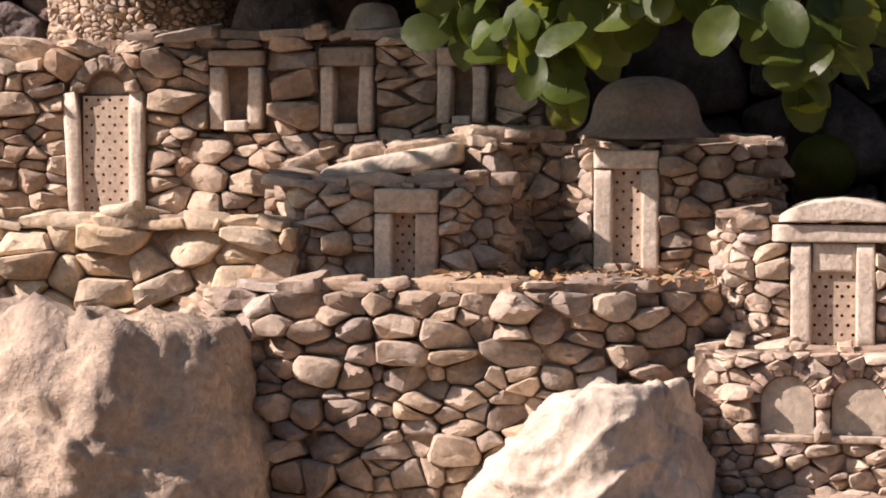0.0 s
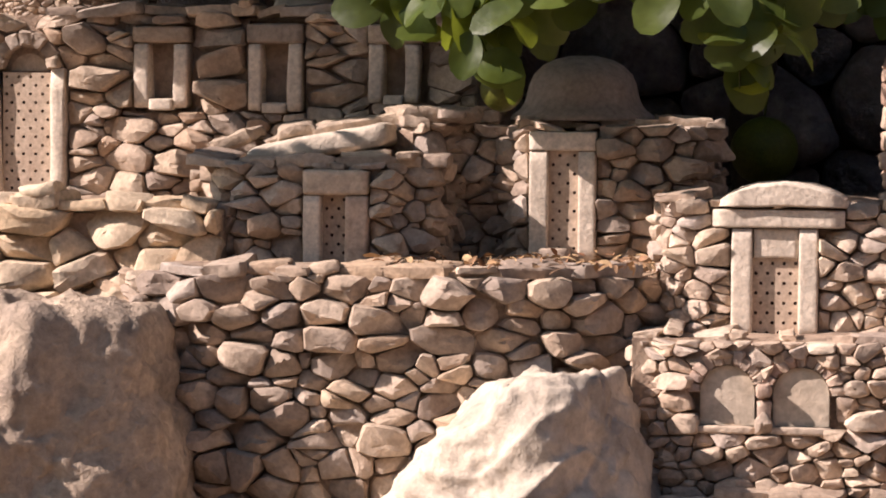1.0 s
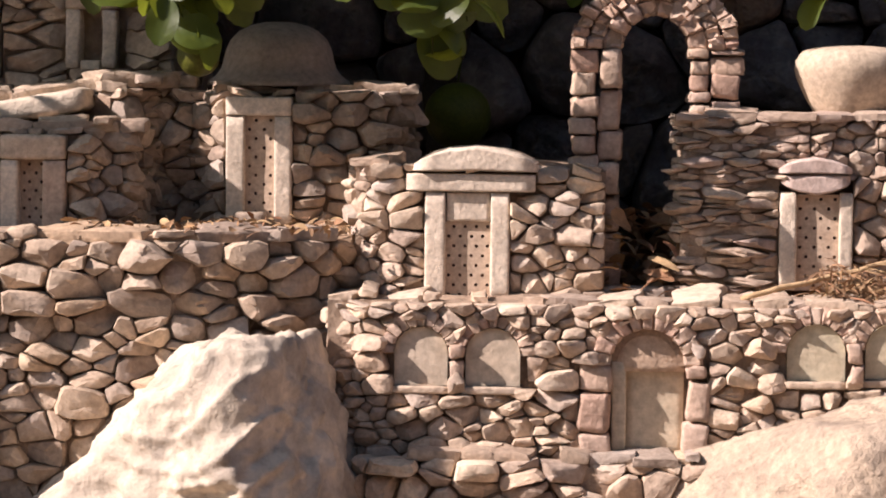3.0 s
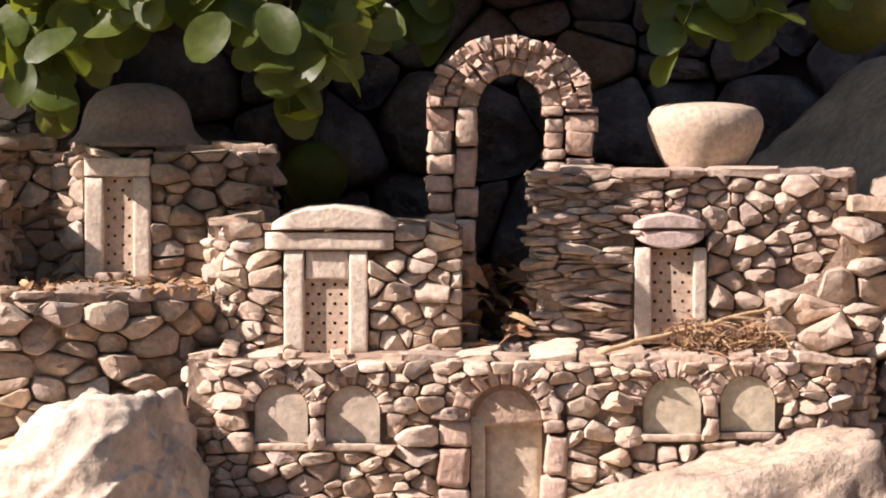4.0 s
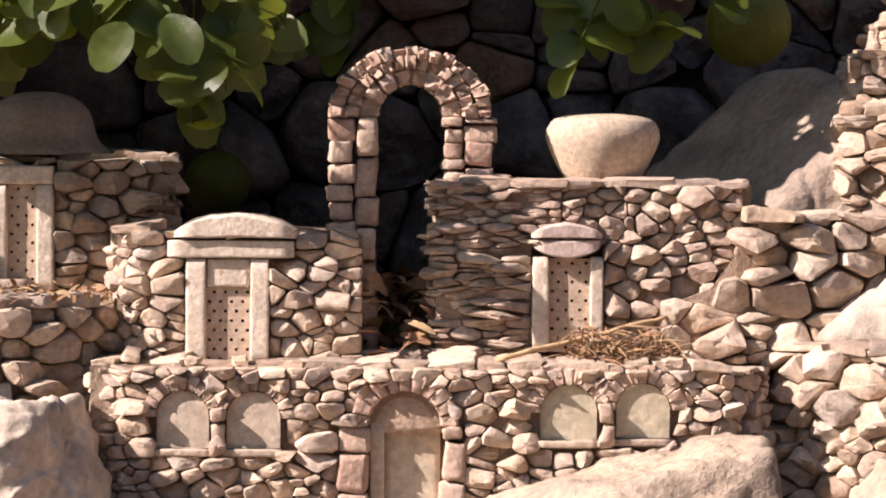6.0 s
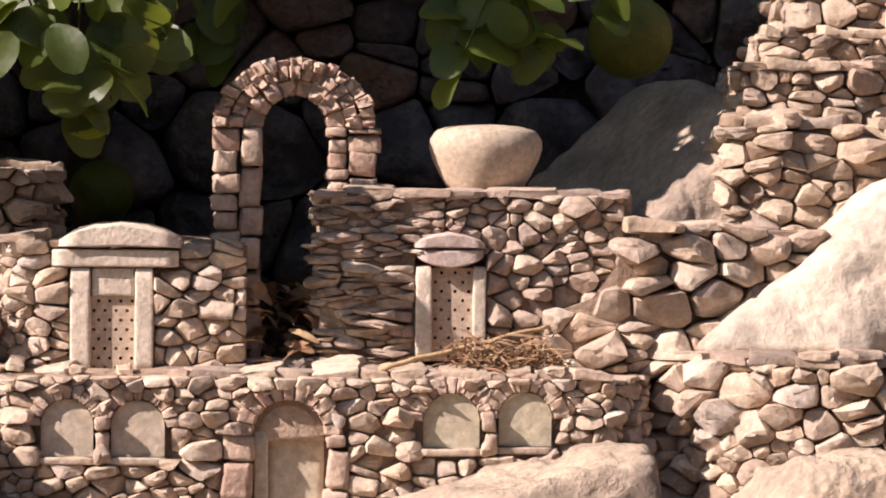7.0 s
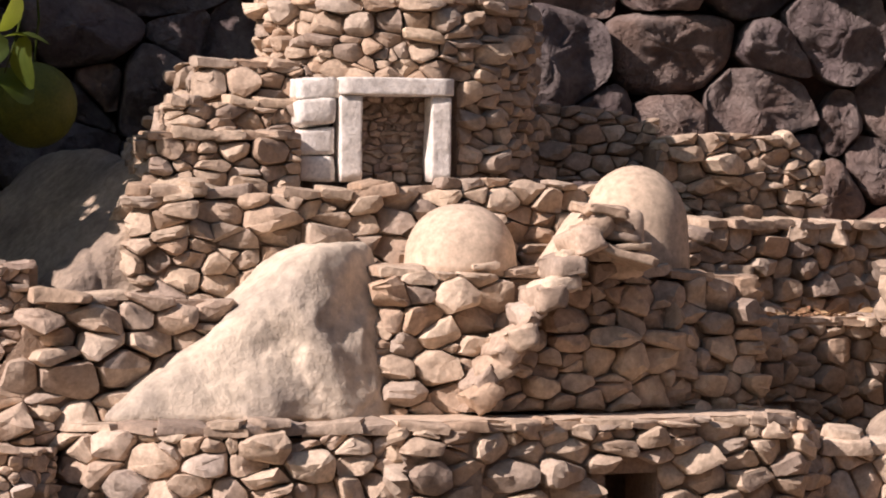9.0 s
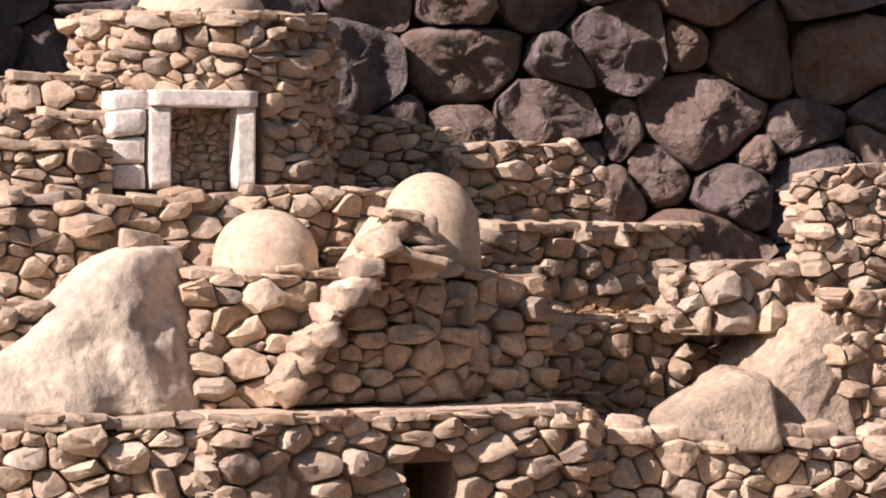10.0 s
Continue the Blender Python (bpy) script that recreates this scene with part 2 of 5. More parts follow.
def stone(path, poly, joint, deep, bulge, rng, material, parent, name="stone", fine=False, tilt=0.16):
    """One stone that fills a cell of a wall: cut corners, a face of a few flat facets, worn edges."""
    cut = rng.uniform(0.10, 0.24) if fine else rng.uniform(0.08, 0.22)
    q = []
    for a, b in zip(poly, poly[1:] + poly[:1]):
        q += [(a[0] * (1 - cut) + b[0] * cut, a[1] * (1 - cut) + b[1] * cut), (a[0] * cut + b[0] * (1 - cut), a[1] * cut + b[1] * (1 - cut))]
    poly = resample(q, 40) if fine else q
    cs, cz = sum(p[0] for p in poly) / len(poly), sum(p[1] for p in poly) / len(poly)
    size = math.sqrt(sum((p[0] - cs) ** 2 + (p[1] - cz) ** 2 for p in poly) / len(poly))
    k = max(0.5, 1 - joint / size) - (0 if fine else rng.random() ** 1.5 * 0.11 - 0.03)
    turn = 0 if fine else rng.gauss(0, 0.09)
    tc, ts = math.cos(turn), math.sin(turn)
    poly = [(cs + (p[0] - cs) * tc - (p[1] - cz) * ts, cz + (p[0] - cs) * ts + (p[1] - cz) * tc) for p in poly]
    b = bulge * size * rng.uniform(0.65, 1.35)
    out = rng.uniform(-0.5, 0.42) * size
    facets = [(rng.gauss(0, tilt), rng.gauss(0.03, tilt), b)]
    for _ in range(rng.choice((1, 2, 2, 3))):
        w = rng.uniform(0, 6.283)
        g = rng.uniform(0.3, 0.8) if fine else rng.uniform(0.3, 1.0)
        facets.append((g * math.cos(w), g * math.sin(w), b * rng.uniform(0.8, 1.25)))

    def height(s, z):
        return min(h + fs * (s - cs) + fz * (z - cz) for fs, fz, h in facets)

    if fine:
        rings = [(0.95, None), (1.0, 0.0), (0.985, 0.35), (0.95, 0.65), (0.89, 0.85), (0.8, 0.95), (0.68, 1), (0.54, 1), (0.38, 1), (0.22, 1), (0.09, 1)]
    else:
        rings = [(0.93, None), (1.0, 0.0), (0.96, 0.6), (0.86, 0.95), (0.58, 1), (0.28, 1)]
    m = len(poly)
    verts, faces = [], []
    rough = 0.0 if fine else 0.022 * size
    off = Vector((rng.uniform(-9, 9), rng.uniform(-9, 9), rng.uniform(-9, 9)))
    for f, d in rings:
        for p in poly:
            s, z = cs + (p[0] - cs) * k * f, cz + (p[1] - cz) * k * f
            if d is None:
                dd = -deep
            else:
                h = max(-0.35 * b, height(s, z))
                dd = out + h * d - 0.25 * b * (1 - d)
                if fine:
                    v = Vector((s, z, dd)) / size
                    dd += size * (0.22 * noise.noise(v * 1.4 + off) + 0.16 * (0.3 - abs(noise.noise(v * 2.6 + off))) + 0.12 * (0.3 - abs(noise.noise(v * 6 - off))) + 0.06 * noise.noise(v * 13 + off) + 0.03 * noise.noise(v * 30 + off))
                    s += size * 0.04 * noise.noise(v * 3 - off)
                    z += size * 0.04 * noise.noise(v * 3 + off * 2)
                else:
                    v = Vector((s, z, dd)) / size
                    dd += size * (0.10 * noise.noise(v * 1.5 + off) + 0.12 * (0.3 - abs(noise.noise(v * 2.7 - off))))
                    s += size * 0.07 * noise.noise(v * 1.6 - off) + rng.uniform(-rough, rough)
                    z += size * 0.07 * noise.noise(v * 1.6 + off * 2) + rng.uniform(-rough, rough)
                    dd += rng.uniform(-rough, rough)
            verts.append(path.at(s, z, dd))
    for r in range(len(rings) - 1):
        for i in range(m):
            j = (i + 1) % m
            faces.append((r * m + i, r * m + j, (r + 1) * m + j, (r + 1) * m + i))
    verts.append(tuple(sum(v[j] for v in verts[-m:]) / m for j in range(3)))
    last = (len(rings) - 1) * m
    for i in range(m):
        faces.append((last + i, last + (i + 1) % m, len(verts) - 1))
    return link(name, verts, faces, material, parent, True, path.at(cs, cz, 0), 0 if fine else 31)


def core(path, zb, zt, thick, holes, material, name="wall", parent=None, face=-0.014):
    """The body of a wall behind its stones, with its openings through it."""
    ss = sorted({*path.s, *[q for h in holes for q in ((h[1], h[2]) if h[0] == "rect" else ())], *[path.length * i / 12 for i in range(13)]})
    ss = [s for s in ss if 0 <= s <= path.length]
    verts, faces = [], []
    for a, b in zip(ss, ss[1:]):
        if b - a < 1e-4:
            continue
        cuts = [[zb(a / path.length), zb(b / path.length)]]
        mids = sorted((h[3], h[4]) for h in holes if h[0] == "rect" and h[1] <= a + 1e-5 and h[2] >= b - 1e-5)
        for z0, z1 in mids:
            cuts += [[z0, z0], [z1, z1]]
        cuts.append([zt(a / path.length) - 0.012, zt(b / path.length) - 0.012])
        for lo, hi in zip(cuts[::2], cuts[1::2]):
            if hi[0] <= lo[0] + 1e-4 and hi[1] <= lo[1] + 1e-4:
                continue
            n = len(verts)
            for s, lz, hz in ((a, lo[0], hi[0]), (b, lo[1], hi[1])):
                for d in (face, -thick):
                    verts += [path.at(s, lz, d), path.at(s, hz, d)]
            faces += [(n, n + 4, n + 5, n + 1), (n + 2, n + 3, n + 7, n + 6), (n + 1, n + 5, n + 7, n + 3), (n, n + 2, n + 6, n + 4), (n, n + 1, n + 3, n + 2), (n + 4, n + 6, n + 7, n + 5)]
    bm = bmesh.new()
    vs = [bm.verts.new(v) for v in verts]
    for f in faces:
        bm.faces.new([vs[i] for i in f])
    bmesh.ops.remove_doubles(bm, verts=bm.verts[:], dist=1e-4)
    bm.verts.index_update()
    verts, faces = [v.co.copy() for v in bm.verts], [tuple(v.index for v in f.verts) for f in bm.faces]
    bm.free()
    return link(name, verts, faces, material, parent, False)


def rubble(name, pts, zb, zt, row, aspect, seed, material=None, thick=0.12, openings=(), parent=None, joint=0.0004, bulge=0.62, label="", kind="structure", deep=0.045,
           fine=False, rough=0.33, body=None, tilt=0.27, face=None):
    """A wall of fitted rubble: a core and its stones. Openings: ("rect", x0, x1, z0, z1) or ("disc", x, z, r)."""
    rng = random.Random(seed)
    material = material or M_STONE
    face = -min(0.016, 0.4 * row) if face is None else face
    deep = max(deep, 0.01 - face)
    row *= 0.9 if 0.02 < row < 0.1 else 1
    path = Path(pts)
    zb, zt = profile(zb), profile(zt)
    holes = [("rect", path.of_x(h[1]), path.of_x(h[2]), h[3], h[4]) if h[0] == "rect" else ("disc", path.of_x(h[1]), h[2], h[3]) for h in openings]
    wall = core(path, zb, zt, thick, [h for h in holes], body or M_MORTAR, name, parent, face)
    if parent is None:
        tagged(wall, label, "wall", "", kind)
    for poly in cells(path.length, zb, zt, row, aspect, rng, holes, rough):
        stone(path, poly, joint, deep, bulge, rng, material, wall, "stone", fine, tilt)
    return wall


def round_box(x0, x1, y0, y1, z0, z1, r, cuts, rng=None, jitter=0.0, lump=0.0):
    """Vertices and faces of a box with rounded edges and a slightly uneven surface."""
    bm = bmesh.new()
    bmesh.ops.create_cube(bm, size=2.0)
    bmesh.ops.subdivide_edges(bm, edges=bm.edges[:], cuts=cuts, use_grid_fill=True)
    h = Vector(((x1 - x0) / 2, (y1 - y0) / 2, (z1 - z0) / 2))
    c = Vector(((x1 + x0) / 2, (y1 + y0) / 2, (z1 + z0) / 2))
    r = min(r, 0.98 * min(h))
    off = Vector((rng.uniform(-9, 9), rng.uniform(-9, 9), rng.uniform(-9, 9))) if rng else Vector((0, 0, 0))
    for v in bm.verts:
        p = Vector([math.copysign(abs(q) ** 0.6, q) * e for q, e in zip(v.co, h)])
        i = Vector([max(-(e - r), min(e - r, q)) for q, e in zip(p, h)])
        if (p - i).length > 1e-9:
            p = i + (p - i).normalized() * r
        if lump:
            p += Vector((noise.noise(p * 14 + off), noise.noise(p * 14 - off), noise.noise(p * 14 + off * 2))) * lump
        if jitter:
            p += Vector((rng.uniform(-jitter, jitter), rng.uniform(-jitter, jitter), rng.uniform(-jitter, jitter)))
        v.co = c + p
    bm.verts.index_update()
    verts = [v.co.copy() for v in bm.verts]
    faces = [tuple(v.index for v in f.verts) for f in bm.faces]
    bm.free()
    return verts, faces


def block(name, x0, x1, y0, y1, z0, z1, material, parent=None, r=0.004, cuts=4, seed=0, jitter=0.0, lump=0.0009, lean=0.0):
    rng = random.Random(seed)
    v, f = round_box(x0, x1, y0, y1, z0, z1, r, cuts, rng, jitter, lump)
    c = Vector(((x0 + x1) / 2, (y0 + y1) / 2, (z0 + z1) / 2))
    if lean:
        t = Matrix.Rotation(radians(lean), 3, "Y")
        v = [c + t @ (q - c) for q in v]
    return link(name, v, f, material, parent, True, c)


def caps(pts, z, seed, parent, material=None, wide=(0.025, 0.085), thick=(0.008, 0.022), out=0.018, back=0.06, keep=0.85):
    """Flat uneven stones laid along the top of a wall, here and there two deep."""
    rng = random.Random(seed)
    path, z = Path(pts), profile(z)
    s = 0.0
    while s < path.length - 0.012:
        w = min(rng.uniform(*wide), path.length - s)
        h = rng.uniform(*thick)
        k = (s + w / 2) / path.length
        slope = math.atan2(z(min(1, k + 0.03)) - z(max(0, k - 0.03)), 0.06 * path.length)
        for layer in range(1 if rng.random() < 0.7 else 2):
            if rng.random() > keep:
                continue
            w2 = w * (1.02 if layer == 0 else rng.uniform(0.5, 0.8))
            v, f = round_box(-w2 / 2, w2 / 2, -out * rng.uniform(0.1, 1.2), back * rng.uniform(0.6, 1.1), -0.005, h * (1 if layer == 0 else 0.7), 0.35 * h, 3, rng, 0.0016, 0.0)
            off = Vector((rng.uniform(-9, 9), rng.uniform(-9, 9), 0))
            taper = rng.uniform(-0.5, 0.5)
            v = [Vector((q.x * (1 + 0.35 * noise.noise(q * 22 + off)), q.y * (1 + 0.6 * noise.noise(Vector((q.x * 28, 0, 0)) + off)), q.z * (1 + taper * q.x / w2) + 0.25 * h * noise.noise(q * 30 - off))) for q in v]
            a, b = path.xy(max(0, s)), path.xy(min(path.length, s + w))
            m = Matrix.Rotation(math.atan2(b.y - a.y, b.x - a.x) + rng.gauss(0, 0.12), 3, "Z") @ Matrix.Rotation(-slope - rng.gauss(0, 0.07), 3, "Y") @ Matrix.Rotation(rng.gauss(0.02, 0.07) * min(1, 0.06 / back), 3, "X")
            c = Vector(path.at(s + w / 2, z(k) + layer * h * 0.85, 0))
            link("cap_stone", [c + m @ q for q in v], f, material or M_STONE, parent, True, c, 40)
        s += w * rng.uniform(0.88, 1.02)


def boulder(name, centre, planes, seed, material, label, soft=0.08, rough=0.03, sub=6, ledge=0.0):
    """A boulder: the inside of a few rounded planes (direction, distance), with ledges, dents and grain."""
    bm = bmesh.new()
    bmesh.ops.create_icosphere(bm, subdivisions=sub, radius=1.0)
    rng = random.Random(seed)
    off = Vector((rng.uniform(-9, 9), rng.uniform(-9, 9), rng.uniform(-9, 9)))
    ns = [(Vector(p[:3]).normalized(), p[3]) for p in planes]
    for v in bm.verts:
        u = v.co.normalized()
        inv = 0.0
        for n, d in ns:
            k = n.dot(u) / d
            if k > 0:
                inv += k ** (1 / soft)
        p = u * inv ** (-soft)
        w = p + Vector((noise.noise(p * 7 + off), noise.noise(p * 7 - off), noise.noise(p * 7 + off * 2))) * 0.03
        e = 0.030 * noise.noise(w * 3.5 + off) + 0.020 * (0.35 - abs(noise.noise(w * 7 + off))) + 0.010 * noise.noise(w * 15 - off) + 0.006 * (0.3 - abs(noise.noise(w * 30 - off))) + 0.003 * noise.noise(w * 65 + off)
        e -= 0.06 * max(0.0, noise.noise(w * 9 - off * 2) - 0.25)
        near = noise.voronoi(w * 5.5 + off)[0]
        e -= 0.10 * max(0.0, 0.10 - (near[1] - near[0])) * (0.5 + noise.noise(w * 3 - off))
        far = noise.voronoi(w * 17 - off)[0]
        e += 0.006 * (far[0] - 0.4)
        if ledge:
            t = (w.z * 0.9 + 0.35 * w.x + 0.25 * noise.noise(w * 4 + off)) / 0.085
            e += ledge * (abs((t % 1.0) - 0.5) * 2) ** 3
        v.co = p + u * e * rough / 0.02
    bm.verts.index_update()
    c = Vector(centre)
    ob = link(name, [v.co + c for v in bm.verts], [tuple(v.index for v in f.verts) for f in bm.faces], material, None, True, c)
    bm.free()
    return tagged(ob, label, "boulder")


def lathe(name, centre, prof, material, parent=None, n=48, sx=1.0, sy=1.0, wobble=0.0, seed=0):
    """A turned form from (radius, height) pairs."""
    rng = random.Random(seed)
    off = rng.uniform(-9, 9)
    verts, faces = [], []
    c = Vector(centre)
    for r, z in prof:
        for i in range(n):
            a = 2 * math.pi * i / n
            k = 1 + wobble * (noise.noise(Vector((math.cos(a) * 1.5 + off, math.sin(a) * 1.5, z * 9))) + 0.4 * noise.noise(Vector((math.cos(a) * 4 + off, math.sin(a) * 4, z * 30))))
            verts.append(c + Vector((r * k * math.cos(a) * sx, r * k * math.sin(a) * sy, z)))
    for j in range(len(prof) - 1):
        for i in range(n):
            k = (i + 1) % n
            faces.append((j * n + i, j * n + k, (j + 1) * n + k, (j + 1) * n + i))
    faces.append(tuple(range(n))[::-1])
    faces.append(tuple((len(prof) - 1) * n + i for i in range(n)))
    return link(name, verts, faces, material, parent, True, c)


def dome_profile(r, h, power=2.0, n=14, low=0.0):
    out = []
    for i in range(n + 1):
        a = i / n * math.pi / 2
        out.append((max(0.004, r * math.cos(a) ** (2 / power)), low + h * math.sin(a)))
    return out


def panel(x0, x1, y, z0, z1, parent, pitch=0.021, hole=0.003, name="door_panel", material=None):
    """A board with staggered round holes cut through it, and a backing coloured dark for the shade in them."""
    nx, nz = max(2, round((x1 - x0) / pitch)), max(2, round((z1 - z0) / (pitch * 0.74)))
    px, pz = (x1 - x0) / nx, (z1 - z0) / nz
    verts, faces = [], []
    for j in range(nz):
        for i in range(nx):
            cx, cz = x0 + (i + 0.5) * px, z0 + (j + 0.5) * pz
            hx = cx + (0.22 if j % 2 else -0.22) * px
            n = len(verts)
            ring = [(-1, -1), (0, -1), (1, -1), (1, 0), (1, 1), (0, 1), (-1, 1), (-1, 0)]
            for a, b in ring:
                verts.append((cx + a * px / 2, y, cz + b * pz / 2))
            for a, b in ring:
                q = math.hypot(a, b)
                verts.append((hx + a / q * hole, y, cz + b / q * hole))
            for a, b in ring:
                q = math.hypot(a, b)
                verts.append((hx + a / q * hole, y + 0.005, cz + b / q * hole))
            for k in range(8):
                m = (k + 1) % 8
                faces += [(n + k, n + m, n + 8 + m, n + 8 + k), (n + 8 + k, n + 8 + m, n + 16 + m, n + 16 + k)]
    c = ((x0 + x1) / 2, y, z0)
    n = len(verts)
    for yy in (y, y + 0.005):
        verts += [(x0, yy, z0), (x1, yy, z0), (x1, yy, z1), (x0, yy, z1)]
    faces += [(n, n + 4, n + 5, n + 1), (n + 1, n + 5, n + 6, n + 2), (n + 2, n + 6, n + 7, n + 3), (n + 3, n + 7, n + 4, n)]
    board = link(name, verts, faces, material or M_PANEL, parent, True, c, 30)
    # added dark sheet: its colour stands for the shade seen through the holes
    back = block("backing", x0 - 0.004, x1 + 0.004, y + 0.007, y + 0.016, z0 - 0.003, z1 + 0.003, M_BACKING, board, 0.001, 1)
    return board


def terrace(name, x0, x1, y0, y1, z, seed, material=None, low=0.25, label="bare dry earth on a terrace with pebbles", slope=0.0):
    """Earth filled in behind a wall."""
    rng = random.Random(seed)
    off = Vector((rng.uniform(-9, 9), rng.uniform(-9, 9), 0))
    nx, ny = max(4, int((x1 - x0) / 0.03)), max(3, int((y1 - y0) / 0.03))
    verts, faces = [], []
    for j in range(ny + 1):
        for i in range(nx + 1):
            x, y = x0 + (x1 - x0) * i / nx, y0 + (y1 - y0) * j / ny
            p = Vector((x, y, 0))
            verts.append((x, y, z + slope * (y - y0) + 0.008 * noise.noise(p * 9 + off) + 0.004 * noise.noise(p * 31 + off)))
    for j in range(ny):
        for i in range(nx):
            n = j * (nx + 1) + i
            faces.append((n, n + 1, n + nx + 2, n + nx + 1))
    edge = [i for i in range(nx + 1)] + [j * (nx + 1) + nx for j in range(1, ny + 1)] + [ny * (nx + 1) + i for i in range(nx - 1, -1, -1)] + [j * (nx + 1) for j in range(ny - 1, 0, -1)]
    n = len(verts)
    for e in edge:
        verts.append((verts[e][0], verts[e][1], z - low))
    for k in range(len(edge)):
        m = (k + 1) % len(edge)
        faces.append((edge[k], n + k, n + m, edge[m]))
    return tagged(link(name, verts, faces, material or M_EARTH, None, False), label, "ground", "", "structure")


# ---- ground and backdrop ----
def ground_sheet():
    n, verts, faces = 60, [], []
    for j in range(n + 1):
        for i in range(n + 1):
            u, v = 2 * i / n - 1, 2 * j / n - 1
            x, y = 400 * u * abs(u) ** 2, 400 * v * abs(v) ** 2
            verts.append((x, y, 0.03 * noise.noise(Vector((x, y, 0)) * 0.8) - 0.02))
    for j in range(n):
        for i in range(n):
            k = j * (n + 1) + i
            faces.append((k, k + 1, k + n + 2, k + n + 1))
    tagged(link("ground", verts, faces, M_UNSEEN_GROUND), "unseen ground, coloured dark to cut bounced light", "ground", "", "structure")


ground_sheet()
rubble("back_rock_wall", [(-3.2, 0.98), (-1.4, 0.98), (0.2, 1.05), (1.3, 0.98), (3.4, 0.75)], 0.6, 2.5, 0.15, 1.25, 11, M_DARKROCK, 0.5, joint=0.002, bulge=0.42, deep=0.16, fine=True, face=-0.09,
       label="back wall of large dark volcanic boulders", body=M_BACKING, tilt=0.25, rough=0.5)
# two added walls out of view: they hold back sky light to deepen the shade
tagged(block("garden_wall_south", -6.5, 7.4, -9.4, -9.0, -0.05, 4.6, M_DARKROCK, None, 0.03, 8, 12, 0.0, 0.02), "added unseen dark wall that blocks sky light", "wall", "", "structure")
tagged(block("garden_wall_east", 7.0, 7.4, -8.99, 4.0, -0.05, 4.6, M_DARKROCK, None, 0.03, 8, 13, 0.0, 0.02), "added unseen dark wall that blocks sky light", "wall", "", "structure")
terrace("hill_bank", -3.4, 3.6, -0.6, 1.3, 0.70, 5, low=0.75, label="packed earth bank that carries the terraces")

# ---- upper house, on the high terrace ----
UH = 0.42
house = empty("miniature_house", (-1.3935, UH, 1.3094), "long miniature stone house with an arched door and square windows", "house")
y = UH
rubble("wall", [(-1.9576, 0.42), (-0.8056, 0.42)], 1.299, 1.6479, 0.038, 1.75, 21, M_STONE_WARM, 0.14, [
    ("rect", -1.6973, -1.5457, 1.3058, 1.5381), ("disc", -1.6208, 1.5423, 0.066),
    ("rect", -1.425, -1.3131, 1.4696, 1.6251), ("rect", -1.2167, -1.1135, 1.4679, 1.6327), ("rect", -0.9974, -0.8925, 1.4888, 1.63)], house)
caps([(-1.9567, 0.42), (-0.8059, 0.42)], 1.6458, 22, house, M_STONE, (0.04, 0.12), (0.008, 0.018))


def wedge_arch(parent, cx, zs, r0, r1, y0, y1, n, seed, material, a0=0.0, a1=180.0, squash=1.0, point=0.0, name="arch_stone"):
    """Wedge stones set round an arch."""
    rng = random.Random(seed)
    step = (a1 - a0) / n
    fv, ff, m = [], [], 24
    for i in range(m + 1):
        a = radians(a0 + (a1 - a0) * i / m)
        k = 1 + point * math.exp(-((a - math.pi / 2) / 0.35) ** 2)
        for r, yy in ((r0 + 0.004, y0 + 0.007), (r1 - 0.005, y0 + 0.007), (r1 - 0.005, y1 - 0.004), (r0 + 0.004, y1 - 0.004)):
            fv.append((cx - r * math.cos(a), yy, zs + r * math.sin(a) * squash * k))
    for i in range(m):
        for j in range(4):
            q = (j + 1) % 4
            ff.append((i * 4 + j, i * 4 + q, i * 4 + 4 + q, i * 4 + 4 + j))
    ff += [(0, 1, 2, 3), (m * 4 + 3, m * 4 + 2, m * 4 + 1, m * 4)]
    link("arch_mortar", fv, ff, M_EARTH, parent, True, (cx, y0, zs), 30)
    for i in range(n):
        v, f = round_box(-0.5, 0.5, -0.5, 0.5, -0.5, 0.5, 0.14, 3, rng, 0.03, 0.09)
        q0, q1 = rng.uniform(-0.14, 0.14), rng.uniform(-0.35, 0.3)
        u0, u1 = (rng.uniform(-0.16, 0.16) for _ in range(2))
        out = []
        for p in v:
            a = radians(a0 + step * (i + 0.5 + p.x * 1.0 + (u0 if p.x < 0 else u1) * (0.3 + p.z)))
            r = r0 + (r1 - r0) * (p.z + 0.5) * (1 + q1 * 0.5)
            k = 1 + point * math.exp(-((a - math.pi / 2) / 0.35) ** 2)
            out.append(Vector((cx - r * math.cos(a), (y0 + y1) / 2 + p.y * (y1 - y0) * (1 + q0), zs + r * math.sin(a) * squash * k)))
        c = sum(out, Vector()) / len(out)
        link(name, out, f, material, parent, True, c, 40)


def stack(parent, x0, x1, y0, y1, z0, z1, h, seed, material, name="jamb_stone", split=1, wob=0.006):
    """Squared stones piled into a pier."""
    rng = random.Random(seed)
    z = z0
    while z < z1 - 0.004:
        k = min(h * rng.uniform(0.65, 1.4), z1 - z)
        if z1 - z - k < 0.3 * h:
            k = z1 - z
        w = (x1 - x0) / split
        for i in range(split):
            block(name, x0 + i * w + rng.uniform(-wob, wob) * 0.5 + 0.001, x0 + (i + 1) * w + rng.uniform(-wob, wob) * 0.5 - 0.001, y0 + rng.uniform(-wob, wob), y1, z + 0.001, z + k - 0.0008,
                  material, parent, 0.006, 3, rng.randrange(9999), 0.0016, 0.007, rng.gauss(0, 2.0))
        z += k


